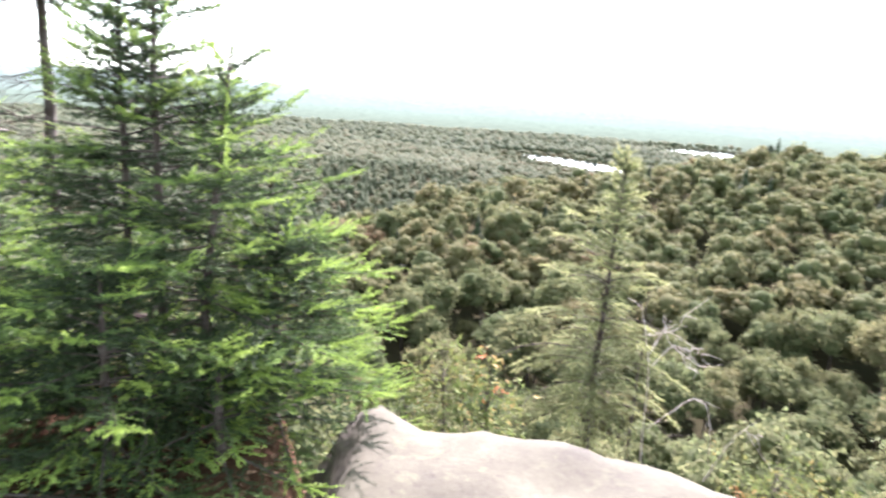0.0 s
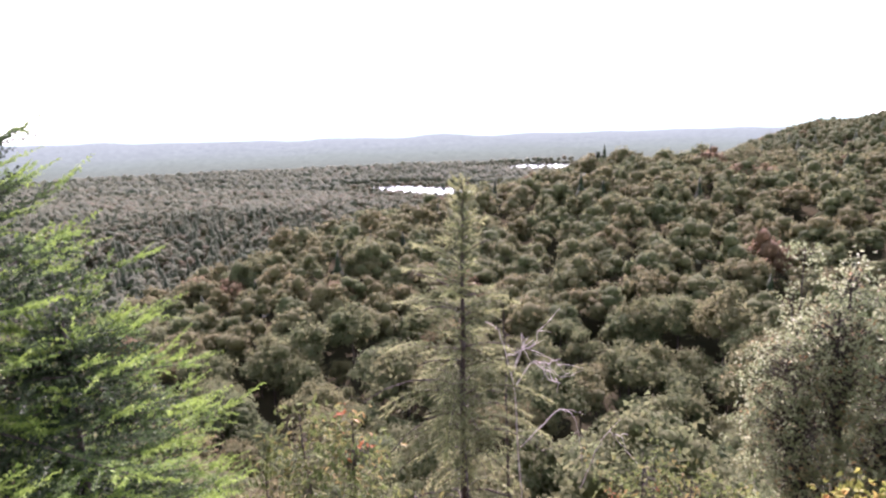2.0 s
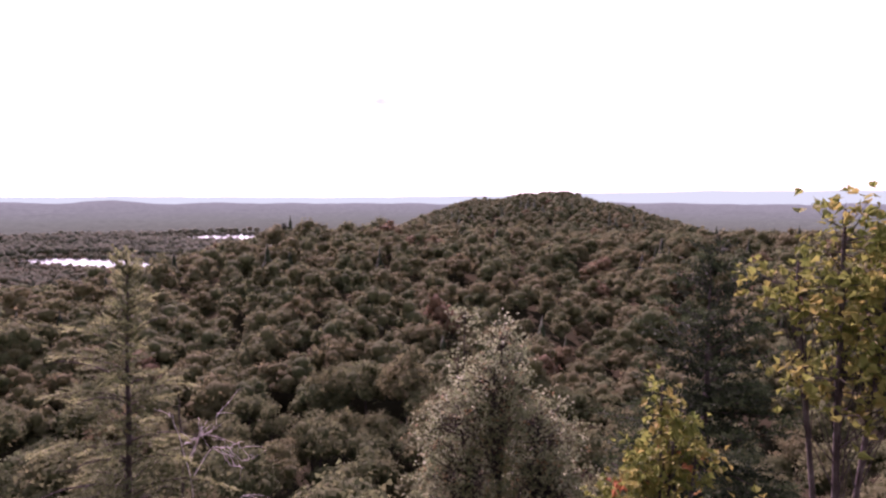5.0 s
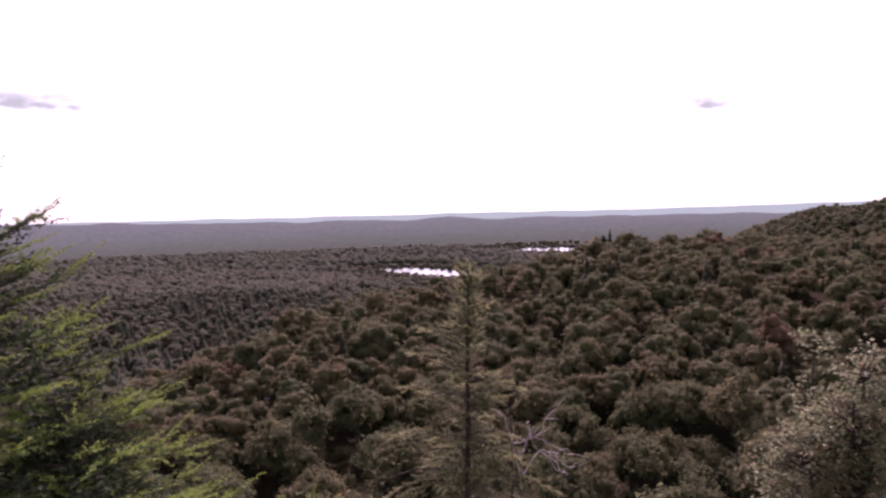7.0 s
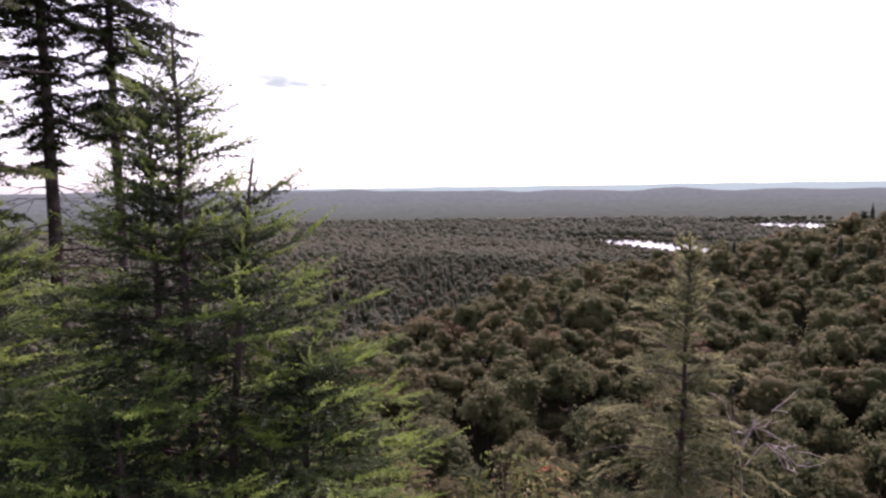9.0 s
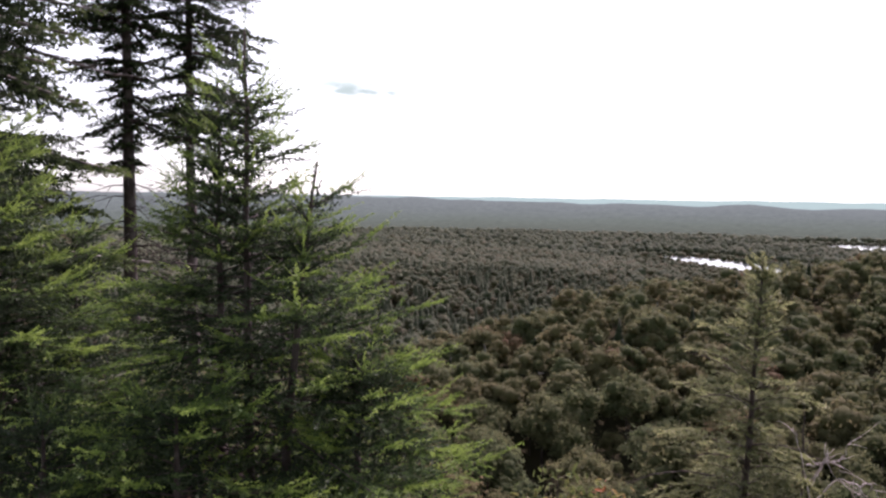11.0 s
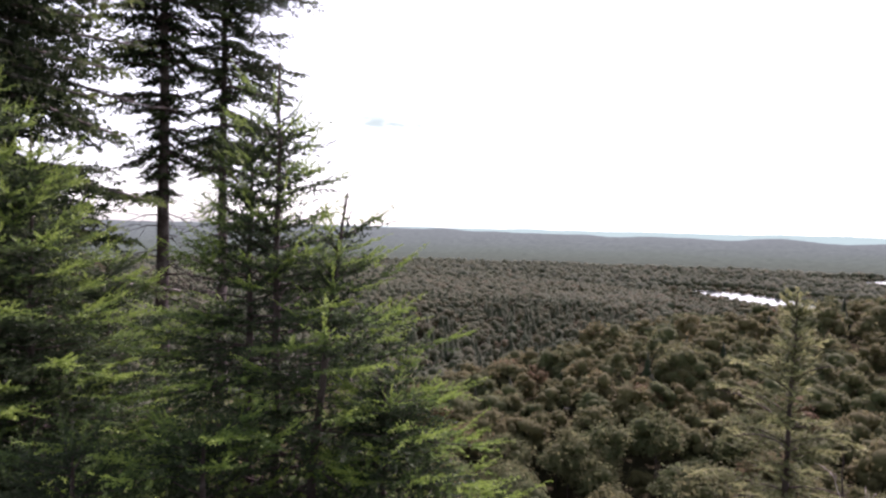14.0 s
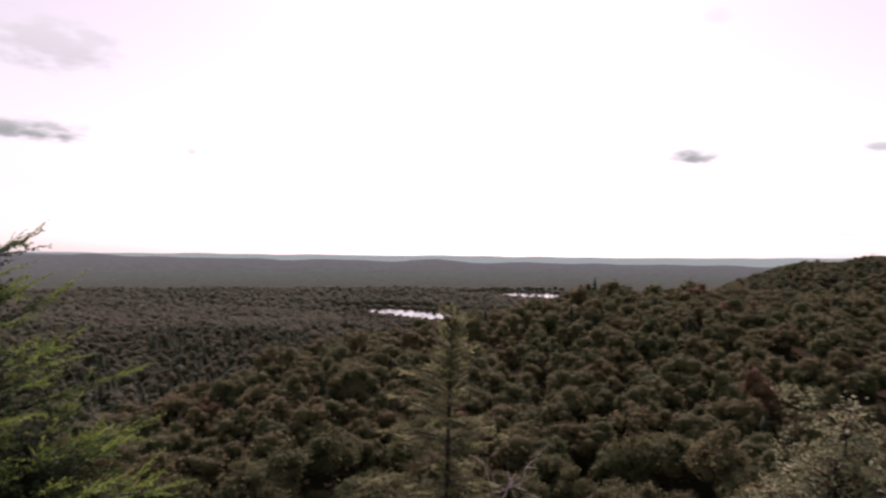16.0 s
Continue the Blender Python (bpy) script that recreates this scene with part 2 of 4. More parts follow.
def part(name, me, parent, label=""):
    ob = new(name, me)
    ob.parent = parent
    return tagged(ob, label)


def ico(level):
    bm = bmesh.new()
    bmesh.ops.create_icosphere(bm, subdivisions=level, radius=1)
    v = np.array([p.co[:] for p in bm.verts])
    f = np.array([[p.index for p in q.verts] for q in bm.faces])
    bm.free()
    return v, f


ICO1 = ico(1)


def tube(points, radii, sides=6):
    p, r = np.asarray(points, float), np.asarray(radii, float)
    d = np.gradient(p, axis=0)
    d /= np.linalg.norm(d, axis=1)[:, None] + 1e-9
    ref = np.array([0.31, 0.95, 0.05]) if abs(d[0, 2]) > 0.7 else np.array([0.05, 0.1, 0.99])
    a = np.cross(d, ref)
    a /= np.linalg.norm(a, axis=1)[:, None] + 1e-9
    b = np.cross(d, a)
    w = np.arange(sides) * 2 * np.pi / sides
    v = p[:, None] + r[:, None, None] * (a[:, None] * np.cos(w)[None, :, None] + b[:, None] * np.sin(w)[None, :, None])
    f = []
    for i in range(len(p) - 1):
        for j in range(sides):
            k, o = (j + 1) % sides, i * sides
            f += [(o + j, o + k, o + sides + k), (o + j, o + sides + k, o + sides + j)]
    tip = len(p) * sides
    f += [(tip - sides + j, tip - sides + (j + 1) % sides, tip) for j in range(sides)]
    return np.concatenate([v.reshape(-1, 3), p[-1:] + d[-1:] * r[-1]]), np.array(f)


def scatter(heap, kinds, rng, pos, ahead, size, tone, up=None):
    """Lays copies of small pieces (kinds: vertices and triangles along +x) at places and directions, as plain triangles."""
    pos, x = np.asarray(pos, float), np.asarray(ahead, float)
    size, tone = np.broadcast_to(size, len(pos)), np.broadcast_to(tone, len(pos))
    x = x / (np.linalg.norm(x, axis=1)[:, None] + 1e-9)
    z = rng.normal(0, 1, x.shape) if up is None else np.asarray(up, float) + rng.normal(0, 0.3, x.shape)
    y = np.cross(z, x)
    y /= np.linalg.norm(y, axis=1)[:, None] + 1e-9
    z = np.cross(x, y)
    which = rng.integers(0, len(kinds), len(pos))
    for n, (v, f) in enumerate(kinds):
        s = np.nonzero(which == n)[0]
        if not len(s):
            continue
        w = v[None, :, 0, None] * x[s, None] + v[None, :, 1, None] * y[s, None] + v[None, :, 2, None] * z[s, None]
        w = w * size[s, None, None] + pos[s, None]
        faces = f[None] + (np.arange(len(s)) * len(v))[:, None, None]
        heap.add(w.reshape(-1, 3), faces.reshape(-1, 3), np.repeat(tone[s], len(v)))


def shoot_kind(seed, needles, length, width, flat=0.6):
    """A twig one unit long along +x, set with needles."""
    g = np.random.default_rng(seed)
    v, f = [], []
    for i in range(needles):
        s = (i + g.random()) / needles
        a = g.random() * 2 * np.pi
        side = np.array([0, np.cos(a), np.sin(a) * flat + 0.15])
        side /= np.linalg.norm(side)
        out = side * np.sin(radians(52)) + np.array([np.cos(radians(52)), 0, 0])
        l = length * (0.75 + 0.5 * g.random()) * (1 - 0.35 * s)
        base, across = np.array([s * 0.96, 0, 0]), np.cross(out, g.normal(0, 1, 3))
        across /= np.linalg.norm(across)
        n = len(v)
        v += [base - across * width / 2, base + out * l * 0.6 + across * width * 0.7, base + out * l]
        f.append((n, n + 1, n + 2))
    v += [(0, -0.02, 0), (0, 0.02, 0), (1, 0, 0.02)]
    f.append((len(v) - 3, len(v) - 2, len(v) - 1))
    return np.array(v), np.array(f)


SPRUCE = [shoot_kind(s + 40, 19, 0.16, 0.1) for s in range(4)]
FINE = [shoot_kind(s, 30, 0.3, 0.07) for s in range(4)]
MEDIUM = [shoot_kind(s + 9, 11, 0.32, 0.17) for s in range(4)]
LACY = [shoot_kind(s + 20, 15, 0.24, 0.12, 0.25) for s in range(4)]


def leaf_kind(outline, fold=0.12):
    """A leaf one unit long, from half its outline (x, y), folded along its midrib."""
    v = [(0, 0, 0)] + [(x, 0, -0.10 * x * x) for x, _ in outline] + [(1, 0, -0.1)]
    n = len(outline)
    left = [(x, y, fold * y * 2 - 0.10 * x * x) for x, y in outline]
    right = [(x, -y, fold * y * 2 - 0.10 * x * x) for x, y in outline]
    v += left + right
    f = []
    for o in (n + 2, 2 * n + 2):
        f += [(0, 1, o), (n, n + 1, o + n - 1)]
        for i in range(n - 1):
            f += [(1 + i, 2 + i, o + i + 1), (1 + i, o + i + 1, o + i)]
    return np.array(v, float), np.array(f)


OVATE = [leaf_kind([(0.15, 0.24), (0.45, 0.36), (0.8, 0.16)])]
MAPLE = [leaf_kind([(0.1, 0.36), (0.42, 0.5), (0.62, 0.2)], 0.2)]
LONG = [leaf_kind([(0.3, 0.18), (0.65, 0.18)])]
ROUND = [leaf_kind([(0.42, 0.4)])]


def conifer(name, label, at, height, radius, seed, lowest=0.08, step=0.1, per=5, rise=(50, 0), sag=0.12, lift=0.1, shoot=0.07,
            spread=0.42, bare=0.15, leader=0.2, kinds=FINE, mat=NEEDLES, wood=BARK, girth=0.022, lean=(0.0, 0.0), swell=0.75,
            bright=0.5, side=None, dead=0.0, gap=0.0, group="", space=0.68, candle=0.0, vary=(0.7, 1.12), profile=None, simple=0.0, stubs=0):
    """A spruce, fir or hemlock: a tapered trunk, whorls of limbs, side twigs on each limb and needles on each twig."""
    g = np.random.default_rng(seed)
    tree = thing(name, at, label, "tree", group)
    axis = lambda z: np.array([lean[0] * max(z / height, 0) ** 1.5, lean[1] * max(z / height, 0) ** 1.5, z])  # noqa: E731
    zs = np.linspace(0, height - leader * 0.2, 14)
    trunk = Heap().add(*tube([axis(z) + g.normal(0, girth * 0.12, 3) * (z > 0) for z in zs], girth * (1 - zs / height) ** 0.8 + 0.003, 8))
    part("trunk", trunk.mesh("trunk", wood, True), tree)
    limbs, pos, ahead, size, tone = Heap(), [], [], [], []
    z = height * lowest
    while z < height - leader * 0.6:
        f = (height - z) / (height * (1 - lowest))
        turn = g.random() * 6.28
        keep = 1.0 if g.random() > gap else 0.25
        for b in range(per):
            az = turn + b * 6.283 / per + g.normal(0, 0.25)
            reach = radius * (f ** swell * 0.94 + 0.06) * g.uniform(*vary) * keep
            if profile:
                reach = np.interp(z, *profile) * g.uniform(*vary) * keep
            if side:
                reach *= 1 + side[1] * math.cos(az - side[0])
            tilt = radians(rise[0] + (rise[1] - rise[0]) * min(1, f * 1.2) + g.normal(0, 6))
            h, zz = np.array([math.cos(az), math.sin(az), 0]), z + g.normal(0, step * 0.3)
            bend = sag * min(1, f * 1.3)
            spot = lambda s: axis(zz) + h * (reach * s * math.cos(tilt)) + np.array([0, 0, reach * (math.sin(tilt) * s - bend * s * s + lift * f * s ** 3)])  # noqa: E731
            line = [spot(s) for s in np.linspace(0, 1, 5)]
            thick = girth * 0.2 * (0.3 + f) + 0.0015
            limbs.add(*tube(line, np.linspace(thick, thick * 0.35, 5), 4))
            naked = g.random() < dead * f
            if naked:
                for s in np.linspace(0.3, 0.95, 5):
                    d = np.cross(h, (0, 0, 1)) * g.choice([-1, 1]) * 0.7 + h + g.normal(0, 0.3, 3)
                    limbs.add(*tube([spot(s), spot(s) + d * reach * 0.2], [thick * 0.4, 0.001], 3))
                continue
            across = np.array([-h[1], h[0], 0])
            s = max(bare * f, 0.02)
            while s < 1.0:
                p, dirn = spot(s), spot(min(s + 0.05, 1.02)) - spot(s - 0.03)
                dirn /= np.linalg.norm(dirn)
                pos.append(p), ahead.append(dirn + g.normal(0, 0.06, 3)), size.append(shoot * 1.05)
                # tone falls towards the trunk: inner shade painted in, shoot tips paler
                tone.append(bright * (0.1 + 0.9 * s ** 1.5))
                for sg in (-1, 1) if reach > simple else ():
                    long = min(spread * reach * (1.05 - s) + shoot * 0.7, 6 * shoot) * g.uniform(0.55, 1.15)
                    d = dirn * 0.66 + across * sg * 0.75 + g.normal(0, 0.13, 3) + np.array([0, 0, -sag * 0.5 * f])
                    d /= np.linalg.norm(d)
                    q, n = p.copy(), max(1, round(long / (shoot * 0.85)))
                    for i in range(n):
                        pos.append(q.copy()), ahead.append(d + g.normal(0, 0.08, 3)), size.append(shoot * g.uniform(0.8, 1.15))
                        # side twigs too carry painted shade near the trunk and pale tips
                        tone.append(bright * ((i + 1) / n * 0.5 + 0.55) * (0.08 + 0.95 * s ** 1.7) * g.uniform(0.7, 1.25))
                        if i > 0 and n > 2:
                            pos.append(q.copy()), size.append(shoot * g.uniform(0.6, 0.9)), tone.append(tone[-1])
                            ahead.append(d + across * sg * g.choice([-0.9, 0.9]) + g.normal(0, 0.15, 3))
                        q = q + d * shoot * 0.85 + np.array([0, 0, -sag * 0.25 * shoot * i])
                s += shoot * space / max(reach, shoot)
            if candle:
                for i in range(3) if reach > simple else (1,):
                    d = dirn + across * (i - 1) * 0.55 + np.array([0, 0, 0.35 * (1 - f) + 0.05]) + g.normal(0, 0.06, 3)
                    long = candle * (0.5 + 0.5 * f) * g.uniform(0.7, 1.2) * (1 if i == 1 else 0.65)
                    d /= np.linalg.norm(d)
                    for c in range(2):
                        pos.append(spot(0.97) + d * long * 0.5 * c), ahead.append(d), size.append(long * 0.55), tone.append(bright * g.uniform(0.85, 1.25))
        z += step * g.uniform(0.75, 1.25) * (0.75 + 0.5 * f)
    for _ in range(stubs):
        az, zz, long = g.random() * 6.28, height * lowest * g.uniform(0.6, 1.0), g.uniform(0.15, 0.55)
        d = np.array([math.cos(az), math.sin(az), g.uniform(-0.35, 0.1)])
        line = [axis(zz), axis(zz) + d * long * 0.5, axis(zz) + d * long + (0, 0, -0.06)]
        limbs.add(*tube(line, [0.008, 0.005, 0.002], 4))
        for _ in range(3):
            q = axis(zz) + d * long * g.uniform(0.4, 0.9)
            limbs.add(*tube([q, q + (d + g.normal(0, 0.5, 3)) * long * 0.35], [0.004, 0.0015], 3))
    n = max(2, round(leader * 1.2 / shoot))
    for i in range(n):
        pos.append(axis(height - leader * 1.1 + leader * 1.1 * i / n)), ahead.append(np.array([0, 0, 1.0])), size.append(shoot * 0.9), tone.append(bright * 0.7)
    tagged(part("branchwork", limbs.mesh("branchwork", wood), tree), kind="stuff")
    crown = Heap()
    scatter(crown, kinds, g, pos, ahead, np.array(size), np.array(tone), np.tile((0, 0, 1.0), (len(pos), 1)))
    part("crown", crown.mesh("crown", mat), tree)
    return tree


def bush(name, label, at, masses, leaf, count, seed, mat, kinds=OVATE, wood=BARK, tone=(0.2, 0.7), hot=0.0, stem=0.02, category="shrub", hang=0.4, cluster=8, group=""):
    """A leafy shrub or young tree: stems to each mass (centre, half sizes) of foliage, twigs, and clusters of leaves at their ends."""
    g = np.random.default_rng(seed)
    plant = thing(name, at, label, category, group)
    limbs, pos, ahead, tones = Heap(), [], [], []
    total = sum(m[1][0] * m[1][1] * m[1][2] for m in masses) ** 1.0
    for centre, half in masses:
        c, hs = np.array(centre, float), np.array(half, float)
        root = np.array([c[0] * 0.15, c[1] * 0.15, 0.0])
        bend = np.array([c[0] * 0.45, c[1] * 0.45, c[2] * 0.5]) + g.normal(0, 0.04, 3)
        top = c + np.array([0, 0, hs[2] * 0.75])
        stemline = np.array([root, bend, c, top])
        limbs.add(*tube(stemline, [stem, stem * 0.75, stem * 0.5, stem * 0.15], 6))
        n = max(6, int(count * hs[0] * hs[1] * hs[2] / total / cluster))
        for _ in range(n):
            u = g.normal(0, 1, 3)
            u *= (0.35 + 0.65 * g.random() ** 0.5) * g.uniform(0.75, 1.12) / np.linalg.norm(u)
            end = c + u * hs
            s = np.clip((end[2] - c[2]) / (hs[2] * 1.5) - 0.1, -0.6, 0.5)
            start = c + (top - c) * s if s > 0 else c + (c - bend) * s
            mid = (start + end) / 2 + g.normal(0, 0.02, 3) - np.array([0, 0, 0.03])
            limbs.add(*tube([start, mid, end], [stem * 0.22, stem * 0.13, stem * 0.05], 3))
            hue = g.uniform(*tone) if g.random() > hot else 0.97
            for _ in range(cluster):
                d = (end - start) / (np.linalg.norm(end - start) + 1e-6) * 0.5 + g.normal(0, 0.75, 3) - np.array([0, 0, hang])
                pos.append(end + g.normal(0, leaf * 0.8, 3)), ahead.append(d), tones.append(hue + g.normal(0, 0.06))
    tagged(part("branchwork", limbs.mesh("branchwork", wood), plant), kind="stuff")
    crown = Heap()
    scatter(crown, kinds, g, pos, ahead, leaf * g.uniform(0.7, 1.25, len(pos)), np.array(tones), np.tile((0, 0, 1.0), (len(pos), 1)) + g.normal(0, 0.4, (len(pos), 3)))
    part("crown", crown.mesh("crown", mat), plant)
    return plant


# ---- the lie of the land ----
def smooth(a, b, x):
    u = np.clip((x - a) / (b - a), 0, 1)
    return u * u * (3 - 2 * u)


def waves(x, y, size, seed):
    """Gentle unevenness made of a few crossing waves."""
    g = np.random.default_rng(seed)
    out = 0
    for _ in range(5):
        a, p, q = g.uniform(0, 6.28, 3)
        k = 6.28 / size * g.uniform(0.6, 1.7)
        out = out + np.sin(k * (x * np.cos(a) + y * np.sin(a)) + p) * np.cos(0.7 * k * (y * np.cos(a) - x * np.sin(a)) + q)
    return out / 2.5


def land(x, y):
    """Height of the ground: a summit ledge, a cliff to a hollow, a wooded spur, a round hill, a low ridge and a wide plain."""
    r, az = np.hypot(x, y), np.degrees(np.arctan2(x, y))
    front = np.interp(r, [0, 1.9, 2.7, 6, 60, 95], [-0.3, -0.3, -1.4, -3.6, -44, -58])
    flank = np.interp(r, [0, 3.6, 7, 12, 60, 95], [-0.02, -0.05, -1.5, -4, -42, -58])
    rear = np.interp(r, [0, 10, 60, 95], [0, 0.3, 2, 2])
    f = smooth(-19, -9, az) * (1 - smooth(85, 110, az))
    b = smooth(100, 140, np.abs(az))
    near = (front * f + flank * (1 - f)) * (1 - b) + rear * b
    rc = np.interp(az, [-40, -15, 0, 26, 60], [175, 185, 215, 345, 345])
    zc = np.interp(az, [-40, -18, -6, 1, 9, 19, 23, 26, 33, 45, 55, 70], [-60, -58, -52, -44, -42, -37, -33, -28, -26, -29, -32, -28])
    spur = -58 + (zc + 58) * smooth(0, 1, (r - 95) / (rc - 95) * 0.9 + 0.05)
    along = np.clip(((x + 329) * 403 + (y - 276) * 571) / (403 ** 2 + 571 ** 2), -0.5, 1.15)
    off = ((x + 329) * -571 + (y - 276) * 403) / 699.0
    ridge = (36 - 24 * np.clip(along, 0, 1)) * np.exp(-np.where(off < 0, (off / 120) ** 2, (off / 750) ** 2)) * (1 - smooth(1.0, 1.15, along))
    brow = np.interp(az, [30, 37.2, 39.5, 41.9, 44.7, 46.6, 48.3, 50, 51.5, 53, 55.2, 58, 66], [-75, -34, -22, -11, -9, -3, -1, -2, -9, -14, -22, -33, -70])
    hill = (brow + 95) * np.exp(-((r - 800) / np.where(r < 800, 300, 250)) ** 2) * smooth(25, 33, az) * (1 - smooth(66, 85, az))
    plain = -95 + ridge + hill + 3 * waves(x, y, 300, 4)
    basin = np.maximum(np.exp(-((x - 185) ** 2 + (y - 985) ** 2) / 190 ** 2), np.exp(-((x - 570) ** 2 + (y - 1390) ** 2) / 230 ** 2))
    plain = plain - (plain + 91.7) * np.minimum(1, 1.5 * basin)
    over = np.exp(-(np.maximum(r - rc, 0) / np.interp(az, [-20, 0, 26, 60], [90, 120, 160, 260])) ** 2)
    front_far = np.where(r < rc, spur, plain + (zc - plain) * over)
    rear_far = np.interp(r, [95, 300, 1200], [2, -20, -95])
    far = front_far * (1 - b) + rear_far * b + 1.5 * waves(x, y, 60, 2) * smooth(60, 130, r)
    m = smooth(70, 105, r)
    return near * (1 - m) + far * m


def in_lake(x, y, grow=0.0):
    one = ((x - 200) * 0.47 - (y - 985) * 0.88) / (122 + grow), ((x - 200) * 0.88 + (y - 985) * 0.47) / (40 + grow)
    two = ((x - 570) * 0.9 + (y - 1390) * 0.43) / (95 + grow), ((x - 570) * -0.43 + (y - 1390) * 0.9) / (105 + grow)
    wob = 1 + 0.12 * waves(x, y, 90, 8)
    return np.minimum(one[0] ** 2 + one[1] ** 2, two[0] ** 2 + two[1] ** 2) < wob


def rings(radii, step, height=land, lift=0.0, first=-180, last=180):
    """A sheet in rings round the summit."""
    az = np.radians(np.arange(first, last + step / 2, step))
    r = np.asarray(radii, float)
    x, y = r[:, None] * np.sin(az), r[:, None] * np.cos(az)
    v = np.stack([x, y, height(x, y) + lift], -1).reshape(-1, 3)
    i, j = np.meshgrid(np.arange(len(r) - 1), np.arange(len(az) - 1), indexing="ij")
    a = (i * len(az) + j).ravel()
    f = np.concatenate([np.stack([a, a + len(az), a + 1], 1), np.stack([a + 1, a + len(az), a + len(az) + 1], 1)])
    return v, f


m, n, k = material("forest_floor")
where = n.new("ShaderNodeTexCoord").outputs["Object"]
r1 = ramp(n, [(0.25, (0.018, 0.012, 0.008)), (0.5, (0.045, 0.027, 0.017)), (0.75, (0.1, 0.062, 0.038))])
k.new(noise_tex(n, k, 14, 8, where, 0.75), r1.inputs[0])
r2 = ramp(n, [(0.3, (0.022, 0.024, 0.014)), (0.7, (0.042, 0.038, 0.022))])
k.new(noise_tex(n, k, 0.09, 6, where), r2.inputs[0])
length = n.new("ShaderNodeVectorMath")
length.operation = "LENGTH"
k.new(where, length.inputs[0])
zone = n.new("ShaderNodeMapRange")
k.new(length.outputs["Value"], zone.inputs[0])
zone.inputs[1].default_value, zone.inputs[2].default_value = 8, 40
mix = n.new("ShaderNodeMix")
mix.data_type = "RGBA"
k.new(zone.outputs[0], mix.inputs[0])
k.new(r1.outputs[0], mix.inputs[6])
k.new(r2.outputs[0], mix.inputs[7])
p = n.new("ShaderNodeBsdfPrincipled")
p.inputs["Roughness"].default_value, p.inputs["Specular IOR Level"].default_value = 1.0, 0.0
k.new(mix.outputs[2], p.inputs["Base Color"])
k.new(p.outputs[0], n.new("ShaderNodeOutputMaterial").inputs[0])
FLOOR = m

heap = Heap().add(*rings(np.concatenate([[0.01], np.linspace(0.4, 8, 24), np.geomspace(8.8, 4900, 130)]), 1.5))
tagged(new("ground", heap.mesh("ground", FLOOR, True)), "brown forest floor falling from the summit to the wooded plain", "ground", kind="structure")

# distant country: low wooded hills far past the lake, blue haze painted as glow
m, n, k = material("hazed_distant_woods")
where = n.new("ShaderNodeTexCoord").outputs["Object"]
length = n.new("ShaderNodeVectorMath")
length.operation = "LENGTH"
k.new(where, length.inputs[0])
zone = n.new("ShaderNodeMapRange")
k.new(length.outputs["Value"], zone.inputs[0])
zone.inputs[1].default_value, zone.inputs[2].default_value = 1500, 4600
# glow turns paler and bluer with distance, standing in for haze
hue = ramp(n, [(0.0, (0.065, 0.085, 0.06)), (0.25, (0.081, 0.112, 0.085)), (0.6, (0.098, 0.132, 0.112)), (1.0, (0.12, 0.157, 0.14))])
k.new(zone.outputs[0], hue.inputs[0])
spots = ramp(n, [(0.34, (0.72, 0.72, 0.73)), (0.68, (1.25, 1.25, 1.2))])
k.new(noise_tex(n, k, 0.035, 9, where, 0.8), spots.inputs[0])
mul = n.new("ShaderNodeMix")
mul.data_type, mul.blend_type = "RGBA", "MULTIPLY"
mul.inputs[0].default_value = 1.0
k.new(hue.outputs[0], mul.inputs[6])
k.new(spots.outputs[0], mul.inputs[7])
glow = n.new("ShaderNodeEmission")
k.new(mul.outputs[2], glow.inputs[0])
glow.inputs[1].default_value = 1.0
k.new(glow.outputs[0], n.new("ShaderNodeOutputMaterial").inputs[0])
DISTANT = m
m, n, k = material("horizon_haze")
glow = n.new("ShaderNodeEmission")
# one flat pale glow paints the haze over the far ridge
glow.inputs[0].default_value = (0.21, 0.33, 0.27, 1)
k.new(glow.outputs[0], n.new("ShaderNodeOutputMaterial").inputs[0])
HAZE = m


def country(x, y):
    r, az = np.hypot(x, y), np.degrees(np.arctan2(x, y))
    brow = np.interp(az, [-180, -60, -35, -18, 0, 10, 13, 16, 30, 45, 58, 75, 180], [-30, -16, -14, -24, -48, -54, -40, -54, -60, -58, -50, -55, -30])
    brow = brow + 3 * waves(az * 60, r * 0.2, 500, 7)
    return -99 + 15 * smooth(1640, 1850, r) + (brow + 84) * smooth(2800, 4300, r) + 7 * waves(x, y, 620, 3) * smooth(1800, 2400, r) + 2.0 * waves(x, y, 70, 5)


def haze_line(x, y):
    az = np.degrees(np.arctan2(x, y))
    return np.where(np.hypot(x, y) > 4700, np.interp(az, [-180, -40, 30, 42, 61, 80, 180], [-14, -14, -18, -8, 30, 30, -14]) + 4 * waves(az * 60, az, 420, 9), -200)


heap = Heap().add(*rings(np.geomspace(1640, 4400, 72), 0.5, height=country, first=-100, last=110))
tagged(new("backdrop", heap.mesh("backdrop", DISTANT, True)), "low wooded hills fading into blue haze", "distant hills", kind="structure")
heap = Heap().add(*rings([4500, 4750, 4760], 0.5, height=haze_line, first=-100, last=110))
tagged(new("backdrop_haze", heap.mesh("backdrop_haze", HAZE, True)), "far ridge on the horizon in pale blue haze", "distant ridge", kind="structure")

m, n, k = material("lake_water")
p = n.new("ShaderNodeBsdfPrincipled")
p.inputs["Base Color"].default_value, p.inputs["Roughness"].default_value, p.inputs["IOR"].default_value = (0.05, 0.06, 0.065, 1), 0.08, 1.33
bp = n.new("ShaderNodeBump")
bp.inputs["Strength"].default_value, bp.inputs["Distance"].default_value = 0.25, 0.3
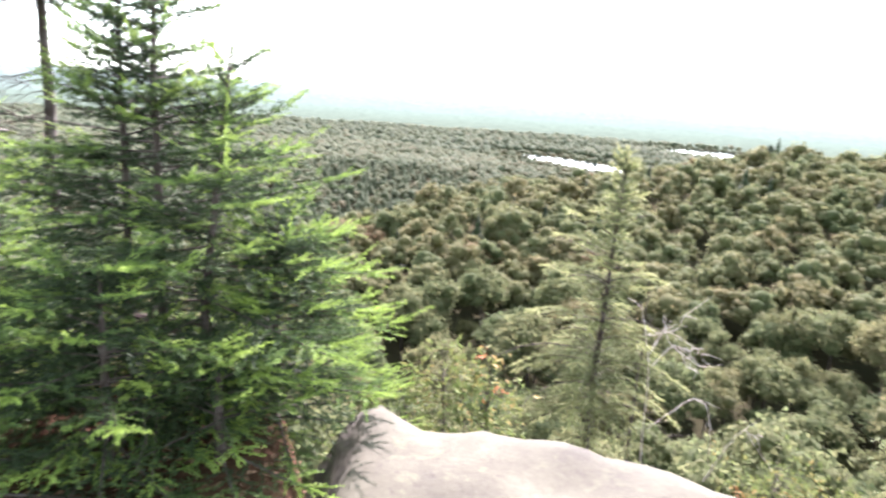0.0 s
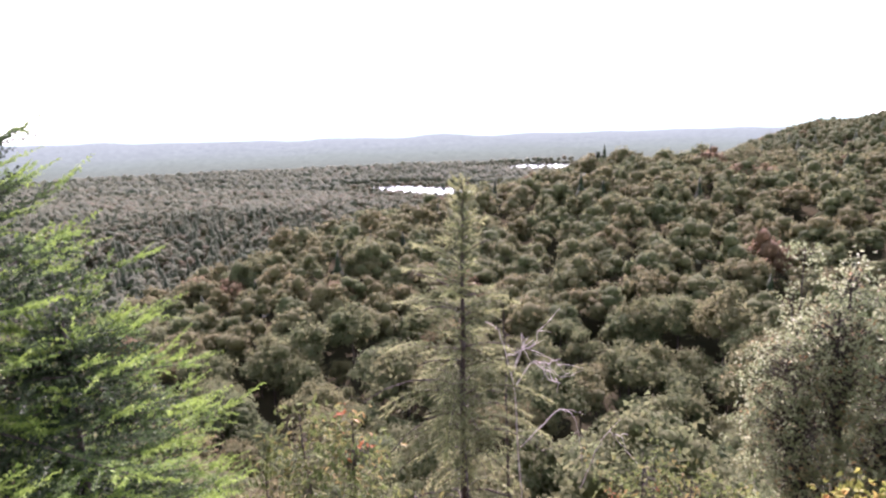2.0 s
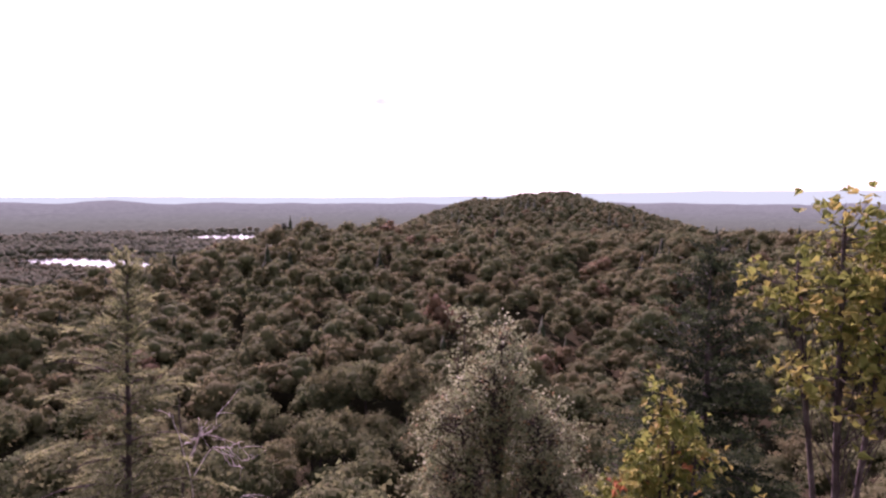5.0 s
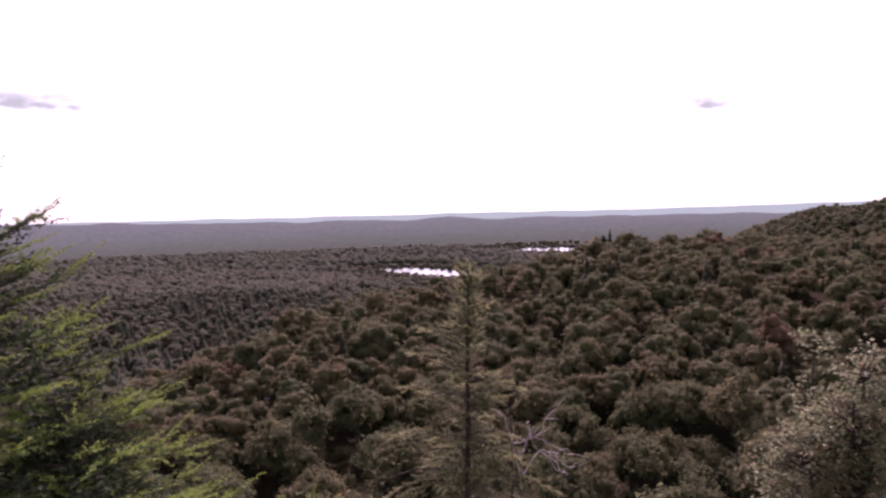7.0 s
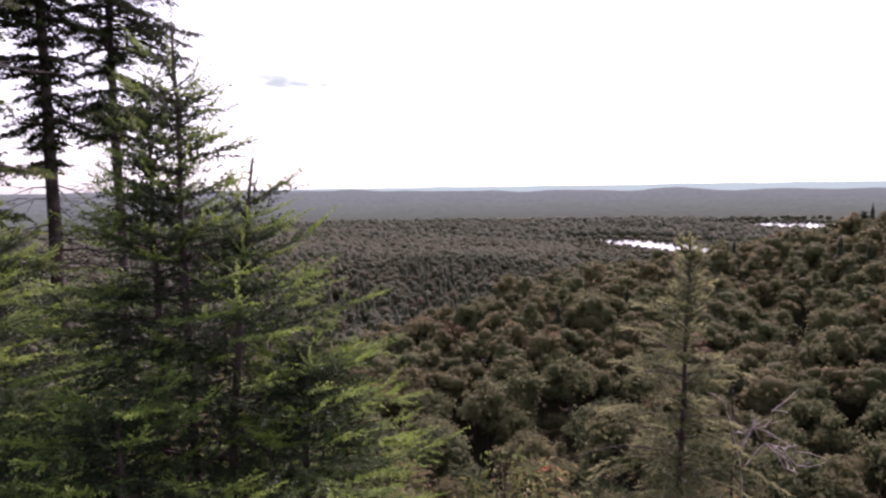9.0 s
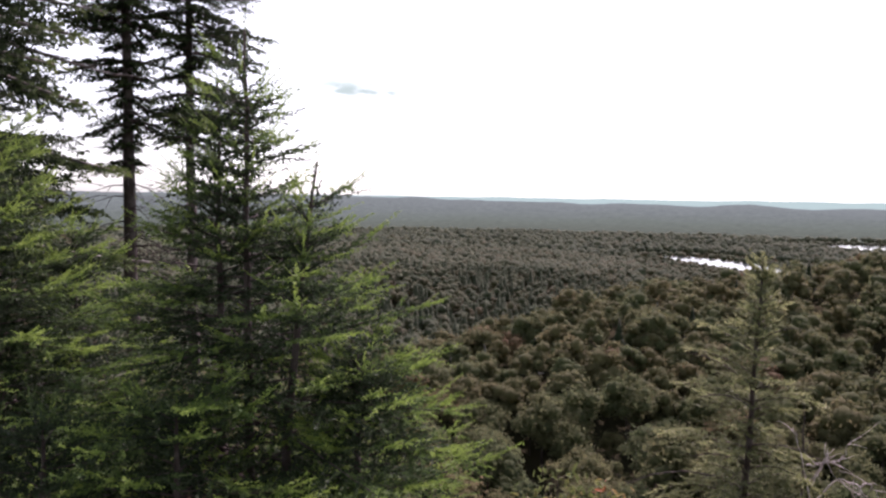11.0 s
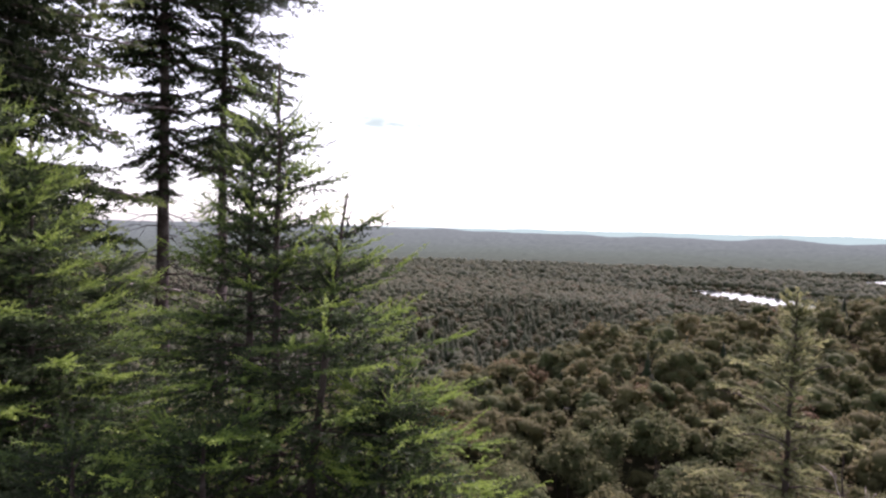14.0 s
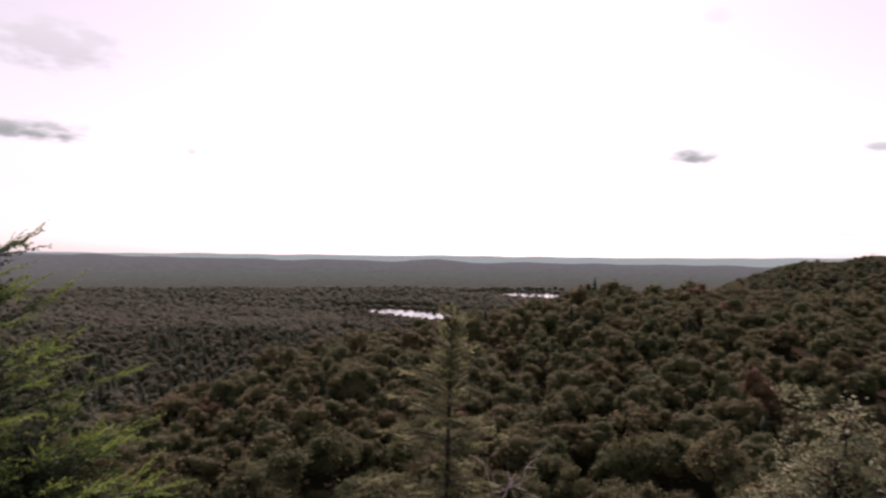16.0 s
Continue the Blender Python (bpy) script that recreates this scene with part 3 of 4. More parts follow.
k.new(noise_tex(n, k, 0.25, 4, n.new("ShaderNodeTexCoord").outputs["Object"]), bp.inputs["Height"])
k.new(bp.outputs[0], p.inputs["Normal"])
k.new(p.outputs[0], n.new("ShaderNodeOutputMaterial").inputs[0])
gx, gy = np.meshgrid(np.arange(60, 700, 7.0), np.arange(850, 1520, 7.0), indexing="ij")
keep = in_lake(gx, gy, 5)
ids = np.arange(gx.size).reshape(gx.shape)
sel = (keep[:-1, :-1] & keep[1:, :-1] & keep[:-1, 1:] & keep[1:, 1:])
q = np.stack([ids[:-1, :-1][sel], ids[1:, :-1][sel], ids[1:, 1:][sel], ids[:-1, 1:][sel]], 1)
LAKE_Z = -90.5
heap = Heap().add(np.stack([gx, gy, np.full(gx.shape, LAKE_Z)], -1).reshape(-1, 3), np.concatenate([q[:, [0, 1, 2]], q[:, [0, 2, 3]]]))
tagged(new("water", heap.mesh("water", m)), "bright still lake reflecting a white sky", "lake", kind="structure")

# ---- the granite ledge under the viewer ----
def ledge():
    g = np.random.default_rng(5)
    az = np.radians(np.arange(-180, 180, 2.0))
    edge = np.interp(np.degrees(az), [-180, -60, -25, -14, -10, -5, 0, 12, 20, 27, 45, 70, 100, 180], [2.2, 1.2, 2.0, 2.72, 2.98, 2.8, 2.7, 2.7, 2.64, 2.55, 2.3, 2.2, 2.3, 2.2])
    edge = edge + 0.025 * np.sin(az * 23) + 0.018 * np.sin(az * 41 + 1)
    rows = []
    for s in np.concatenate([np.linspace(0.02, 0.9, 26), [0.94, 0.97, 0.99, 1.0, 1.005, 1.0, 0.98, 1.02, 0.97, 1.05, 1.02]]):
        rows.append(s)
    drop = np.concatenate([np.zeros(26), [0.004, 0.014, 0.04, 0.08, 0.16, 0.3, 0.45, 0.7, 1.1, 1.8, 2.6]])
    v = []
    for s, d in zip(rows, drop):
        x, y = np.sin(az) * edge * s, np.cos(az) * edge * s
        z = 0.018 * waves(x, y, 0.9, 3) + 0.008 * waves(x, y, 0.25, 6) + 0.03 * np.exp(-((x + 0.5) ** 2 + (y - 2.75) ** 2) / 0.08) - d
        z = z - 0.42 * smooth(-0.38, -0.85, x + 0.12 * waves(x, y, 0.5, 12) + 0.25 * (y < 1.5))
        if d > 0.1:
            x, y = x + 0.05 * waves(x, z * 3, 0.6, 8), y + 0.05 * waves(y, z * 3, 0.5, 9)
        v.append(np.stack([x, y, z], -1))
    n, c = len(az), len(rows)
    v = np.concatenate(v)
    f = []
    for i in range(c - 1):
        for j in range(n):
            k2 = (j + 1) % n
            f += [(i * n + j, (i + 1) * n + j, (i + 1) * n + k2), (i * n + j, (i + 1) * n + k2, i * n + k2)]
    return Heap().add(v, f).mesh("rock_ledge", GRANITE, True)


tagged(new("rock_ledge", ledge()), "weathered pinkish grey granite ledge at the cliff edge", "rock", kind="structure")


# ---- woods below: near trees one by one, the rest as woodland ----
SPRIG = [(np.array([(-0.5, -0.35, 0), (0.55, -0.15, -0.1), (-0.05, 0.55, -0.05)]), np.array([(0, 1, 2)]))]


def clump(rng, half, lobes, leaves, leaf, core=ICO1, blade=SPRIG, tall=1.0, fat=1.0, inner=0.8):
    """A broadleaf crown: a dome of rounded boughs, each shingled with leaf sprays that face outwards and up."""
    heap = Heap()
    cv, cf = core
    stretch = np.array([rng.uniform(0.85, 1.15), rng.uniform(0.85, 1.15), tall])
    for i in range(lobes):
        h = 1.0 - 1.25 * (i + 0.5 * rng.random()) / lobes
        a, flat = i * 2.4 + rng.normal(0, 0.35), math.sqrt(max(0.0, 1 - h * h))
        c = np.array([math.cos(a) * flat * 0.66, math.sin(a) * flat * 0.66, 0.62 * h + 0.1 * rng.normal()]) * half * rng.uniform(0.82, 1.1) * stretch
        size = half * rng.uniform(0.24, 0.48) * fat
        ripple = 1 + 0.14 * np.sin(cv @ rng.normal(0, 3.2, 3) + rng.random() * 6)[:, None] + 0.12 * rng.normal(0, 1, (len(cv), 1))
        tone = rng.uniform(0.0, 0.16)
        heap.add(cv * ripple * size * (1, 1, 0.85) * inner + c, cf, tone - 0.05)
        d = rng.normal(0, 1, (leaves, 3))
        d[:, 2] = np.abs(d[:, 2]) * 1.1 - 0.45
        d /= np.linalg.norm(d, axis=1)[:, None]
        along = np.cross(d, rng.normal(0, 1, d.shape)) - d * rng.uniform(-0.5, 0.7, (leaves, 1))
        scatter(heap, blade, rng, c + d * size * rng.uniform(inner - 0.06, 1.16, (leaves, 1)) * (1, 1, 0.9), along,
                leaf * rng.uniform(0.65, 1.3, leaves), tone + rng.uniform(-0.06, 0.1, leaves), d * 0.7 + (0, 0, 0.35) + rng.normal(0, 0.25, d.shape))
    return heap


def woodland_sites(rng, az0, az1, r0, r1, gap):
    """Places for trees, gap metres apart on a jittered lattice, within a sector."""
    n = int(r1 / gap / 0.87) + 2
    i, j = np.meshgrid(np.arange(-n, n), np.arange(0 if az0 > -90 and az1 < 90 else -n, n), indexing="ij")
    x, y = (i + 0.5 * (j % 2)) * gap, j * gap * 0.87
    x, y = x + rng.uniform(-1, 1, x.shape) * gap * 0.47, y + rng.uniform(-1, 1, x.shape) * gap * 0.47
    r, az = np.hypot(x, y), np.degrees(np.arctan2(x, y))
    ok = (r > r0) & (r < r1) & (az > az0) & (az < az1) & ~in_lake(x, y, 5)
    return np.stack([x[ok], y[ok]], 1)


def spur_edge(az):
    """How far out the spur's trees reach at a bearing."""
    return np.interp(az, [-40, -15, 0, 26, 60], [205, 215, 250, 390, 400])


rng = np.random.default_rng(11)
sites = woodland_sites(rng, -28, 78, 52, 210, 8.5)
outer = woodland_sites(rng, -28, 78, 210, 410, 10.2)
sites = np.concatenate([sites, outer])
sites = sites[np.hypot(*sites.T) < spur_edge(np.degrees(np.arctan2(sites[:, 0], sites[:, 1])))]
sites = sites[np.argsort(np.hypot(*sites.T))]
NEAR = 300
SIZES = [0.7, 0.8, 0.9, 1.0, 1.12, 1.28]
protos = []
for s in range(9):
    g = np.random.default_rng(100 + s)
    tree = thing("broadleaf_tree", (0, 0, 0), "broadleaf tree in full green-brown late summer leaf on the slope", "tree", "trees of the slope below")
    h = 6.2 + 1.2 * g.random()
    half = 5.0 + 0.6 * g.random()
    part("trunk", Heap().add(*tube([(0, 0, 0), (0.1, 0.05, h * 0.5), (0, 0.1, h), (0.1, 0, h + 3)], [0.22, 0.18, 0.14, 0.05], 7)).mesh("trunk", BARK, True), tree)
    crown = clump(g, half, 18, 118, 0.48, ICO1, SPRIG, inner=0.58, tall=g.uniform(0.95, 1.3))
    crown.v = [v + np.array([0, 0, h + half * 0.3], np.float32) for v in crown.v]
    crown.t = [t + np.float32([0.0, 0.14, 0.24, 0.06, 0.34, 0.2, 0.1, 0.28, 0.44][s]) for t in crown.t]
    part("crown", crown.mesh("crown", BROADLEAF, True), tree)
    protos.append((tree, h))
for i, (x, y) in enumerate(sites[:NEAR]):
    pick = i if i < len(protos) else rng.integers(0, len(protos))
    tree, h = protos[pick]
    m = Matrix.Translation((x, y, land(x, y) - 0.2)) @ pose(0, 0, 0, 0, 0, rng.random() * 360)
    s = rng.choice(SIZES) * rng.uniform(0.93, 1.07)
    if i < len(protos):
        tree.matrix_basis = m
    else:
        tree = copy_thing(tree, m)
    tree.scale = (s, s, s * rng.uniform(0.85, 1.1))

kinds = []
for s in range(8):
    g = np.random.default_rng(300 + s)
    c = clump(g, 5.4, 15, 42, 0.6, ICO1, SPRIG, g.uniform(0.95, 1.3))
    kinds.append((np.concatenate(c.v), np.concatenate(c.f), np.concatenate(c.t)))
sparse_kinds = []
for s in range(8):
    g = np.random.default_rng(340 + s)
    c = clump(g, 5.9, 12, 28, 0.8, ICO1, SPRIG, g.uniform(0.95, 1.3))
    sparse_kinds.append((np.concatenate(c.v), np.concatenate(c.f), np.concatenate(c.t)))
low_kinds, cone_kinds, far_kinds, plain_kinds = [], [], [], []
SLIVER = [(np.array([(0, -0.35, 0), (0.1, 0.4, 0.1), (1, 0, -0.1)]), np.array([(0, 1, 2)]))]


for s in range(10):
    g = np.random.default_rng(400 + s)
    for store, lobes, leaves, half in ((low_kinds, 4, 8, 4.6), (far_kinds, 2, 5, 5.6), (plain_kinds, 1, 3, 7.5)):
        # distant crowns are flattened to lower their contrast, as haze would
        c = clump(g, half, lobes, leaves, half * 0.26, ICO1, SPRIG, g.uniform(0.9, 1.25) if lobes == 4 else 0.34, 2.3 - lobes * 0.15 + 0.5 * (lobes < 4))
        store.append((np.concatenate(c.v) + np.float32([0, 0, half * 0.3]), np.concatenate(c.f), np.concatenate(c.t)))
for s in range(6):
    g = np.random.default_rng(500 + s)
    heap, wide = Heap(), g.uniform(2.8, 3.6)
    for t in range(5):
        z, rad = t * 1.7, wide * (1 - t / 5.4)
        ring = [(math.cos(a) * rad * g.uniform(0.6, 1.15), math.sin(a) * rad * g.uniform(0.6, 1.15), z + g.uniform(-0.5, 0.3)) for a in np.linspace(0, 5.5, 7)]
        heap.add(ring + [(0, 0, z + 3.4)], [(j, (j + 1) % 7, 7) for j in range(7)], 0.05)
        a = g.uniform(0, 6.28, 9)
        d = np.stack([np.cos(a), np.sin(a), 0 * a - 0.25], 1)
        scatter(heap, SLIVER, g, d * rad * 0.75 + (0, 0, z + 0.5), d + g.normal(0, 0.3, d.shape), rad * g.uniform(0.35, 0.6, 9), g.uniform(0, 0.2, 9), np.tile((0, 0, 1.0), (9, 1)))
    cone_kinds.append((np.concatenate(heap.v), np.concatenate(heap.f), np.concatenate(heap.t)))


def plant_wood(name, label, places, kinds, rng, lift, size=(0.8, 1.2), tones=(0.0, 0.55), mat=None, hot=0.025):
    """Many trees in one mesh, each turned, scaled and toned on its own."""
    heap = Heap()
    ground = land(places[:, 0], places[:, 1])
    which = rng.integers(0, len(kinds), len(places))
    for i, kind in enumerate(kinds):
        s = np.nonzero(which == i)[0]
        v, f = kind[0], kind[1]
        t0 = kind[2] if len(kind) > 2 else np.zeros(len(v))
        a, sc = rng.uniform(0, 6.28, len(s)), rng.uniform(*size, len(s))
        c, sn = np.cos(a) * sc, np.sin(a) * sc
        x = v[None, :, 0] * c[:, None] - v[None, :, 1] * sn[:, None] + places[s, 0, None]
        y = v[None, :, 0] * sn[:, None] + v[None, :, 1] * c[:, None] + places[s, 1, None]
        z = v[None, :, 2] * (sc * rng.uniform(0.85, 1.2, len(s)))[:, None] + (ground[s] + lift * rng.uniform(0.8, 1.15, len(s)))[:, None]
        tone = np.where(rng.random(len(s)) < hot, rng.uniform(0.55, 0.85, len(s)), rng.uniform(*tones, len(s)))
        heap.add(np.stack([x, y, z], -1).reshape(-1, 3), (f[None] + (np.arange(len(s)) * len(v))[:, None, None]).reshape(-1, 3), (tone[:, None] + t0[None]).ravel())
    ob = new(name, heap.mesh(name, mat or BROADLEAF, True))
    return tagged(ob, label, "woodland", kind="stuff")


rest = sites[NEAR:]
dark = rng.random(len(rest)) < 0.05
beyond = np.hypot(*rest.T) > 215
plant_wood("spur_woodland", "dense broadleaf wood in green and brown on the spur", rest[~dark & ~beyond], kinds, rng, 7.6, size=(0.6, 1.3), tones=(0.0, 0.45), hot=0.03)
plant_wood("spur_woodland", "broadleaf wood in green and brown towards the crest", rest[~dark & beyond], sparse_kinds, rng, 7.4, size=(0.6, 1.25), tones=(0.0, 0.45), hot=0.03)
plant_wood("spur_conifers", "scattered dark conifers among the broadleaf trees of the spur", rest[dark], cone_kinds, rng, 2.5, size=(0.9, 1.35), tones=(0.0, 0.2), hot=0.0, mat=DARK_NEEDLES)
ridge, hill, level = woodland_sites(rng, -42, 12, 205, 640, 8.6), woodland_sites(rng, 31, 78, 380, 1000, 9.2), woodland_sites(rng, -42, 31, 640, 1000, 11.5)
places = np.concatenate([ridge, hill, level])
bear, far = np.degrees(np.arctan2(places[:, 0], places[:, 1])), np.hypot(*places.T)
places = places[(far > spur_edge(bear) + 6) & ((bear < 12) | (bear > 31) | (far > 850))]
stand = rng.random(len(places)) < 0.1 + 0.45 * (np.degrees(np.arctan2(places[:, 0], places[:, 1])) < 8) * (np.hypot(*places.T) < 650)
conifers = stand & (np.hypot(*places.T) < 700) & (waves(places[:, 0], places[:, 1], 160, 21) > -0.1)
broad, far = places[~conifers], np.hypot(*places[~conifers].T)
on_hill = (broad[:, 0] > 0.6 * broad[:, 1]) & (far < 860)
shore = (far > 640) & (np.abs(np.degrees(np.arctan2(broad[:, 0], broad[:, 1])) - 10.5) < 5.5)
plant_wood("hill_woodland", "round-crowned broadleaf wood on the hill", broad[on_hill], low_kinds, rng, 1.2, size=(0.75, 1.2), tones=(0.0, 0.5))
plant_wood("ridge_woodland", "round-crowned broadleaf wood on the low ridge", broad[~on_hill & (far < 640)], low_kinds, rng, 4.2, size=(0.75, 1.2), tones=(0.0, 0.6), mat=HAZED_MIXED)
plant_wood("plain_woodland", "round-crowned broadleaf wood beyond the ridge", broad[~on_hill & (far >= 640) & ~shore], far_kinds, rng, 3.2, size=(0.8, 1.2), tones=(0.0, 0.6), mat=HAZED_MIXED)
plant_wood("shore_thicket", "low thicket before the lake shore", broad[shore & ~on_hill], far_kinds, rng, 0.0, size=(0.65, 0.9), tones=(0.0, 0.6), mat=HAZED_MIXED)
plant_wood("ridge_conifers", "dark pointed conifers on the low ridge", places[conifers], cone_kinds, rng, 1.5, size=(0.95, 1.4), tones=(0.0, 0.2), hot=0.0, mat=HAZED_MIXED)
places = woodland_sites(rng, -40, 76, 1000, 1690, 14.5)
shore = in_lake(places[:, 0], places[:, 1], 70)
plant_wood("plain_woodland", "wood on the plain round the lake", places[~shore], plain_kinds, rng, 2.2, size=(0.9, 1.4), mat=HAZED_MIXED)
plant_wood("shore_thicket", "low thicket on the lake shores", places[shore], plain_kinds, rng, -0.5, size=(0.6, 0.9), mat=HAZED_MIXED)
places = woodland_sites(rng, -60, -28, 40, 230, 8.6)
plant_wood("flank_woodland", "wood below the flank of the summit", places, low_kinds, rng, 5.0)

# a dark spruce that stands out on the crest of the spur, and a few more along it
for i, (az, r, h) in enumerate([(26.0, 345, 13.5), (36.6, 350, 11), (41.3, 355, 11), (62.0, 345, 13), (33.2, 330, 11)]):
    x, y = r * math.sin(radians(az)), r * math.cos(radians(az))
    t = thing("crest_spruce", (x, y, float(land(x, y)) + 1), "dark pointed spruce rising above the crest of the spur", "tree", "spruces on the crest")
    part("trunk", Heap().add(*tube([(0, 0, -1), (0, 0, h * 0.9)], [0.2, 0.04], 6)).mesh("trunk", BARK), t)
    g = np.random.default_rng(i)
    crown = Heap()
    for q in range(11):
        f = 1 - q / 11
        wide, z = h * 0.5 * f ** 0.7 + 0.5, h * (0.12 + 0.86 * q / 11)
        n = 10 + round(16 * f)
        aa = np.arange(n) * 6.283 / n + g.normal(0, 0.15, n)
        d = np.stack([np.cos(aa), np.sin(aa), 0 * aa - 0.3], 1)
        scatter(crown, [(np.array([(0, -0.12, 0), (0.1, 0.12, 0.1), (1, 0.16, -0.1), (1.02, -0.16, -0.05)]), np.array([(0, 3, 2), (0, 2, 1)]))], g, np.stack([0 * aa, 0 * aa, z + g.normal(0, 0.2, n)], 1), d,
                wide * g.uniform(0.6, 1.15, n), g.uniform(0, 0.2, n), np.tile((0, 0, 1.0), (n, 1)))
        scatter(crown, SLIVER, g, d * wide * 0.55 + (0, 0, z), d + g.normal(0, 0.5, d.shape), wide * 0.5, g.uniform(0, 0.3, n), np.tile((0, 0, 1.0), (n, 1)))
    part("crown", crown.mesh("crown", DARK_NEEDLES), t)


# ---- the young spruces on the ledge ----
def stand_at(az, r, dz=0.0):
    x, y = r * math.sin(radians(az)), r * math.cos(radians(az))
    return (x, y, float(land(x, y)) + dz)


YOUNG = "young bright green spruce with pale shoot tips on the ledge"
NEARBY = dict(kinds=SPRUCE, shoot=0.115, candle=0.22, space=0.6, bare=0.34)
conifer("young_spruce", YOUNG, stand_at(-27.0, 3.15), 2.46, 1.12, 1, simple=0.15, profile=([0.05, 0.4, 0.9, 1.3, 1.6, 1.85, 2.1, 2.3], [0.85, 1.0, 0.78, 0.52, 0.33, 0.24, 0.17, 0.08]), step=0.105, per=6, leader=0.5, side=(2.6, 0.12), swell=1.15, bright=0.84, vary=(0.55, 1.15), dead=0.12, lowest=0.04, rise=(38, -6), spread=0.55, gap=0.04, **NEARBY)
conifer("young_spruce", YOUNG, stand_at(-29.2, 3.3), 2.22, 0.85, 2, step=0.12, per=6, leader=0.3, swell=1.1, bright=0.66, dead=0.3, lowest=0.06, rise=(38, -4), spread=0.5, **NEARBY)
conifer("young_spruce", YOUNG, stand_at(-24.4, 2.95), 1.84, 0.66, 3, simple=0.16, profile=([0.05, 0.5, 0.9, 1.2, 1.4, 1.6], [0.6, 0.66, 0.52, 0.38, 0.26, 0.17]), step=0.14, per=5, leader=0.34, vary=(0.5, 1.15), lean=(0.17, 0.05), swell=0.95, side=(0.0, 0.35), bright=0.86, lowest=0.05, rise=(40, 3), spread=0.5, **NEARBY)
conifer("young_spruce", YOUNG, stand_at(-17.8, 2.95), 1.02, 0.48, 4, step=0.085, per=7, leader=0.06, swell=0.4, bright=1.0, lowest=0.05, rise=(30, 4), side=(0.0, 0.3), spread=0.55, **NEARBY)
conifer("young_spruce", YOUNG, stand_at(-32.5, 2.6), 0.85, 0.62, 9, step=0.1, per=6, leader=0.06, swell=0.45, bright=0.95, lowest=0.05, rise=(25, 2), **NEARBY)
conifer("young_spruce", YOUNG, stand_at(-23.5, 2.55), 0.5, 0.46, 10, step=0.1, per=6, leader=0.05, swell=0.4, bright=1.0, lowest=0.1, rise=(25, 4), **NEARBY)
conifer("young_spruce", YOUNG, stand_at(-42.0, 2.7), 0.8, 0.7, 11, step=0.12, per=6, leader=0.06, swell=0.45, bright=0.47, lowest=0.05, rise=(25, 2), **NEARBY)
SECOND = "full young spruce with yellowish green needles beside the ledge"
BESIDE = dict(kinds=SPRUCE, shoot=0.125, candle=0.22, space=0.62, rise=(40, 0))
conifer("young_spruce", SECOND, stand_at(-48.2, 4.3), 2.75, 1.08, 5, step=0.13, per=6, leader=0.42, swell=0.75, bright=1.0, lowest=0.05, **BESIDE)
conifer("young_spruce", SECOND, stand_at(-45.0, 4.3), 2.45, 0.95, 6, step=0.13, per=6, leader=0.34, swell=0.75, bright=1.0, lowest=0.05, **BESIDE)
conifer("young_spruce", SECOND, stand_at(-40.0, 4.9), 1.9, 0.95, 7, step=0.14, per=6, leader=0.12, swell=0.55, bright=1.0, lowest=0.05, **BESIDE)
conifer("young_spruce", SECOND, stand_at(-56.0, 4.6), 2.15, 1.0, 8, step=0.14, per=6, leader=0.12, swell=0.55, bright=0.68, lowest=0.05, **BESIDE)

# ---- tall old spruces behind them ----
TALL = "tall dark spruce with a bare lower trunk and dead twigs"
OLD = dict(step=0.12, per=7, sag=0.28, lift=0.14, shoot=0.12, leader=0.2, kinds=MEDIUM, mat=DARK_NEEDLES, spread=0.62, space=0.6, vary=(0.35, 1.25), candle=0.13, bare=0.3)
conifer("tall_spruce", TALL, stand_at(-36.3, 7.0), 7.4, 0.8, 20, lowest=0.455, rise=(22, -6), girth=0.08, gap=0.12, dead=0.1, bright=0.55, stubs=34,
        profile=([3.35, 3.5, 3.65, 3.9, 4.0, 4.15, 4.3, 4.45, 4.55, 4.85, 5.15, 5.6, 7.3], [0.35, 0.52, 0.6, 0.5, 0.12, 0.14, 0.5, 0.16, 0.42, 0.46, 0.56, 0.54, 0.08]), side=(2.9, 0.28), **OLD)
conifer("tall_spruce", TALL, stand_at(-31.9, 7.6), 7.6, 0.8, 21, lowest=0.52, rise=(22, -6), girth=0.07, gap=0.1, dead=0.08, bright=0.55, stubs=26,
        profile=([3.95, 4.1, 4.25, 4.5, 4.65, 4.75, 4.95, 5.3, 5.45, 5.8, 6.4, 7.5], [0.4, 0.62, 0.72, 0.62, 0.2, 0.55, 0.66, 0.56, 0.28, 0.55, 0.5, 0.08]), side=(0.0, 0.45), **OLD)
conifer("tall_spruce", "big old spruce with a grey lichened trunk and drooping limbs", stand_at(-50.6, 6.2), 7.4, 1.55, 22, lowest=0.34, step=0.2, per=8, rise=(15, -16), sag=0.2, lift=0.18, shoot=0.17,
        leader=0.2, kinds=MEDIUM, mat=DARK_NEEDLES, wood=LICHEN_BARK, girth=0.11, swell=0.25, gap=0.12, dead=0.04, bright=0.8, spread=0.55, space=0.85)
conifer("tall_spruce", TALL, stand_at(-58.5, 6.8), 7.6, 1.4, 23, lowest=0.25, step=0.3, per=6, rise=(20, -16), sag=0.12, lift=0.18, shoot=0.17,
        leader=0.2, kinds=MEDIUM, mat=DARK_NEEDLES, girth=0.09, swell=0.4, dead=0.2, bright=0.9)

BEHIND = dict(kinds=MEDIUM, mat=DARK_NEEDLES, shoot=0.2, step=0.3, per=6, rise=(18, -14), sag=0.16, lift=0.16, leader=0.2, girth=0.1, swell=0.35, bright=0.45, spread=0.6, space=0.9, stubs=12)
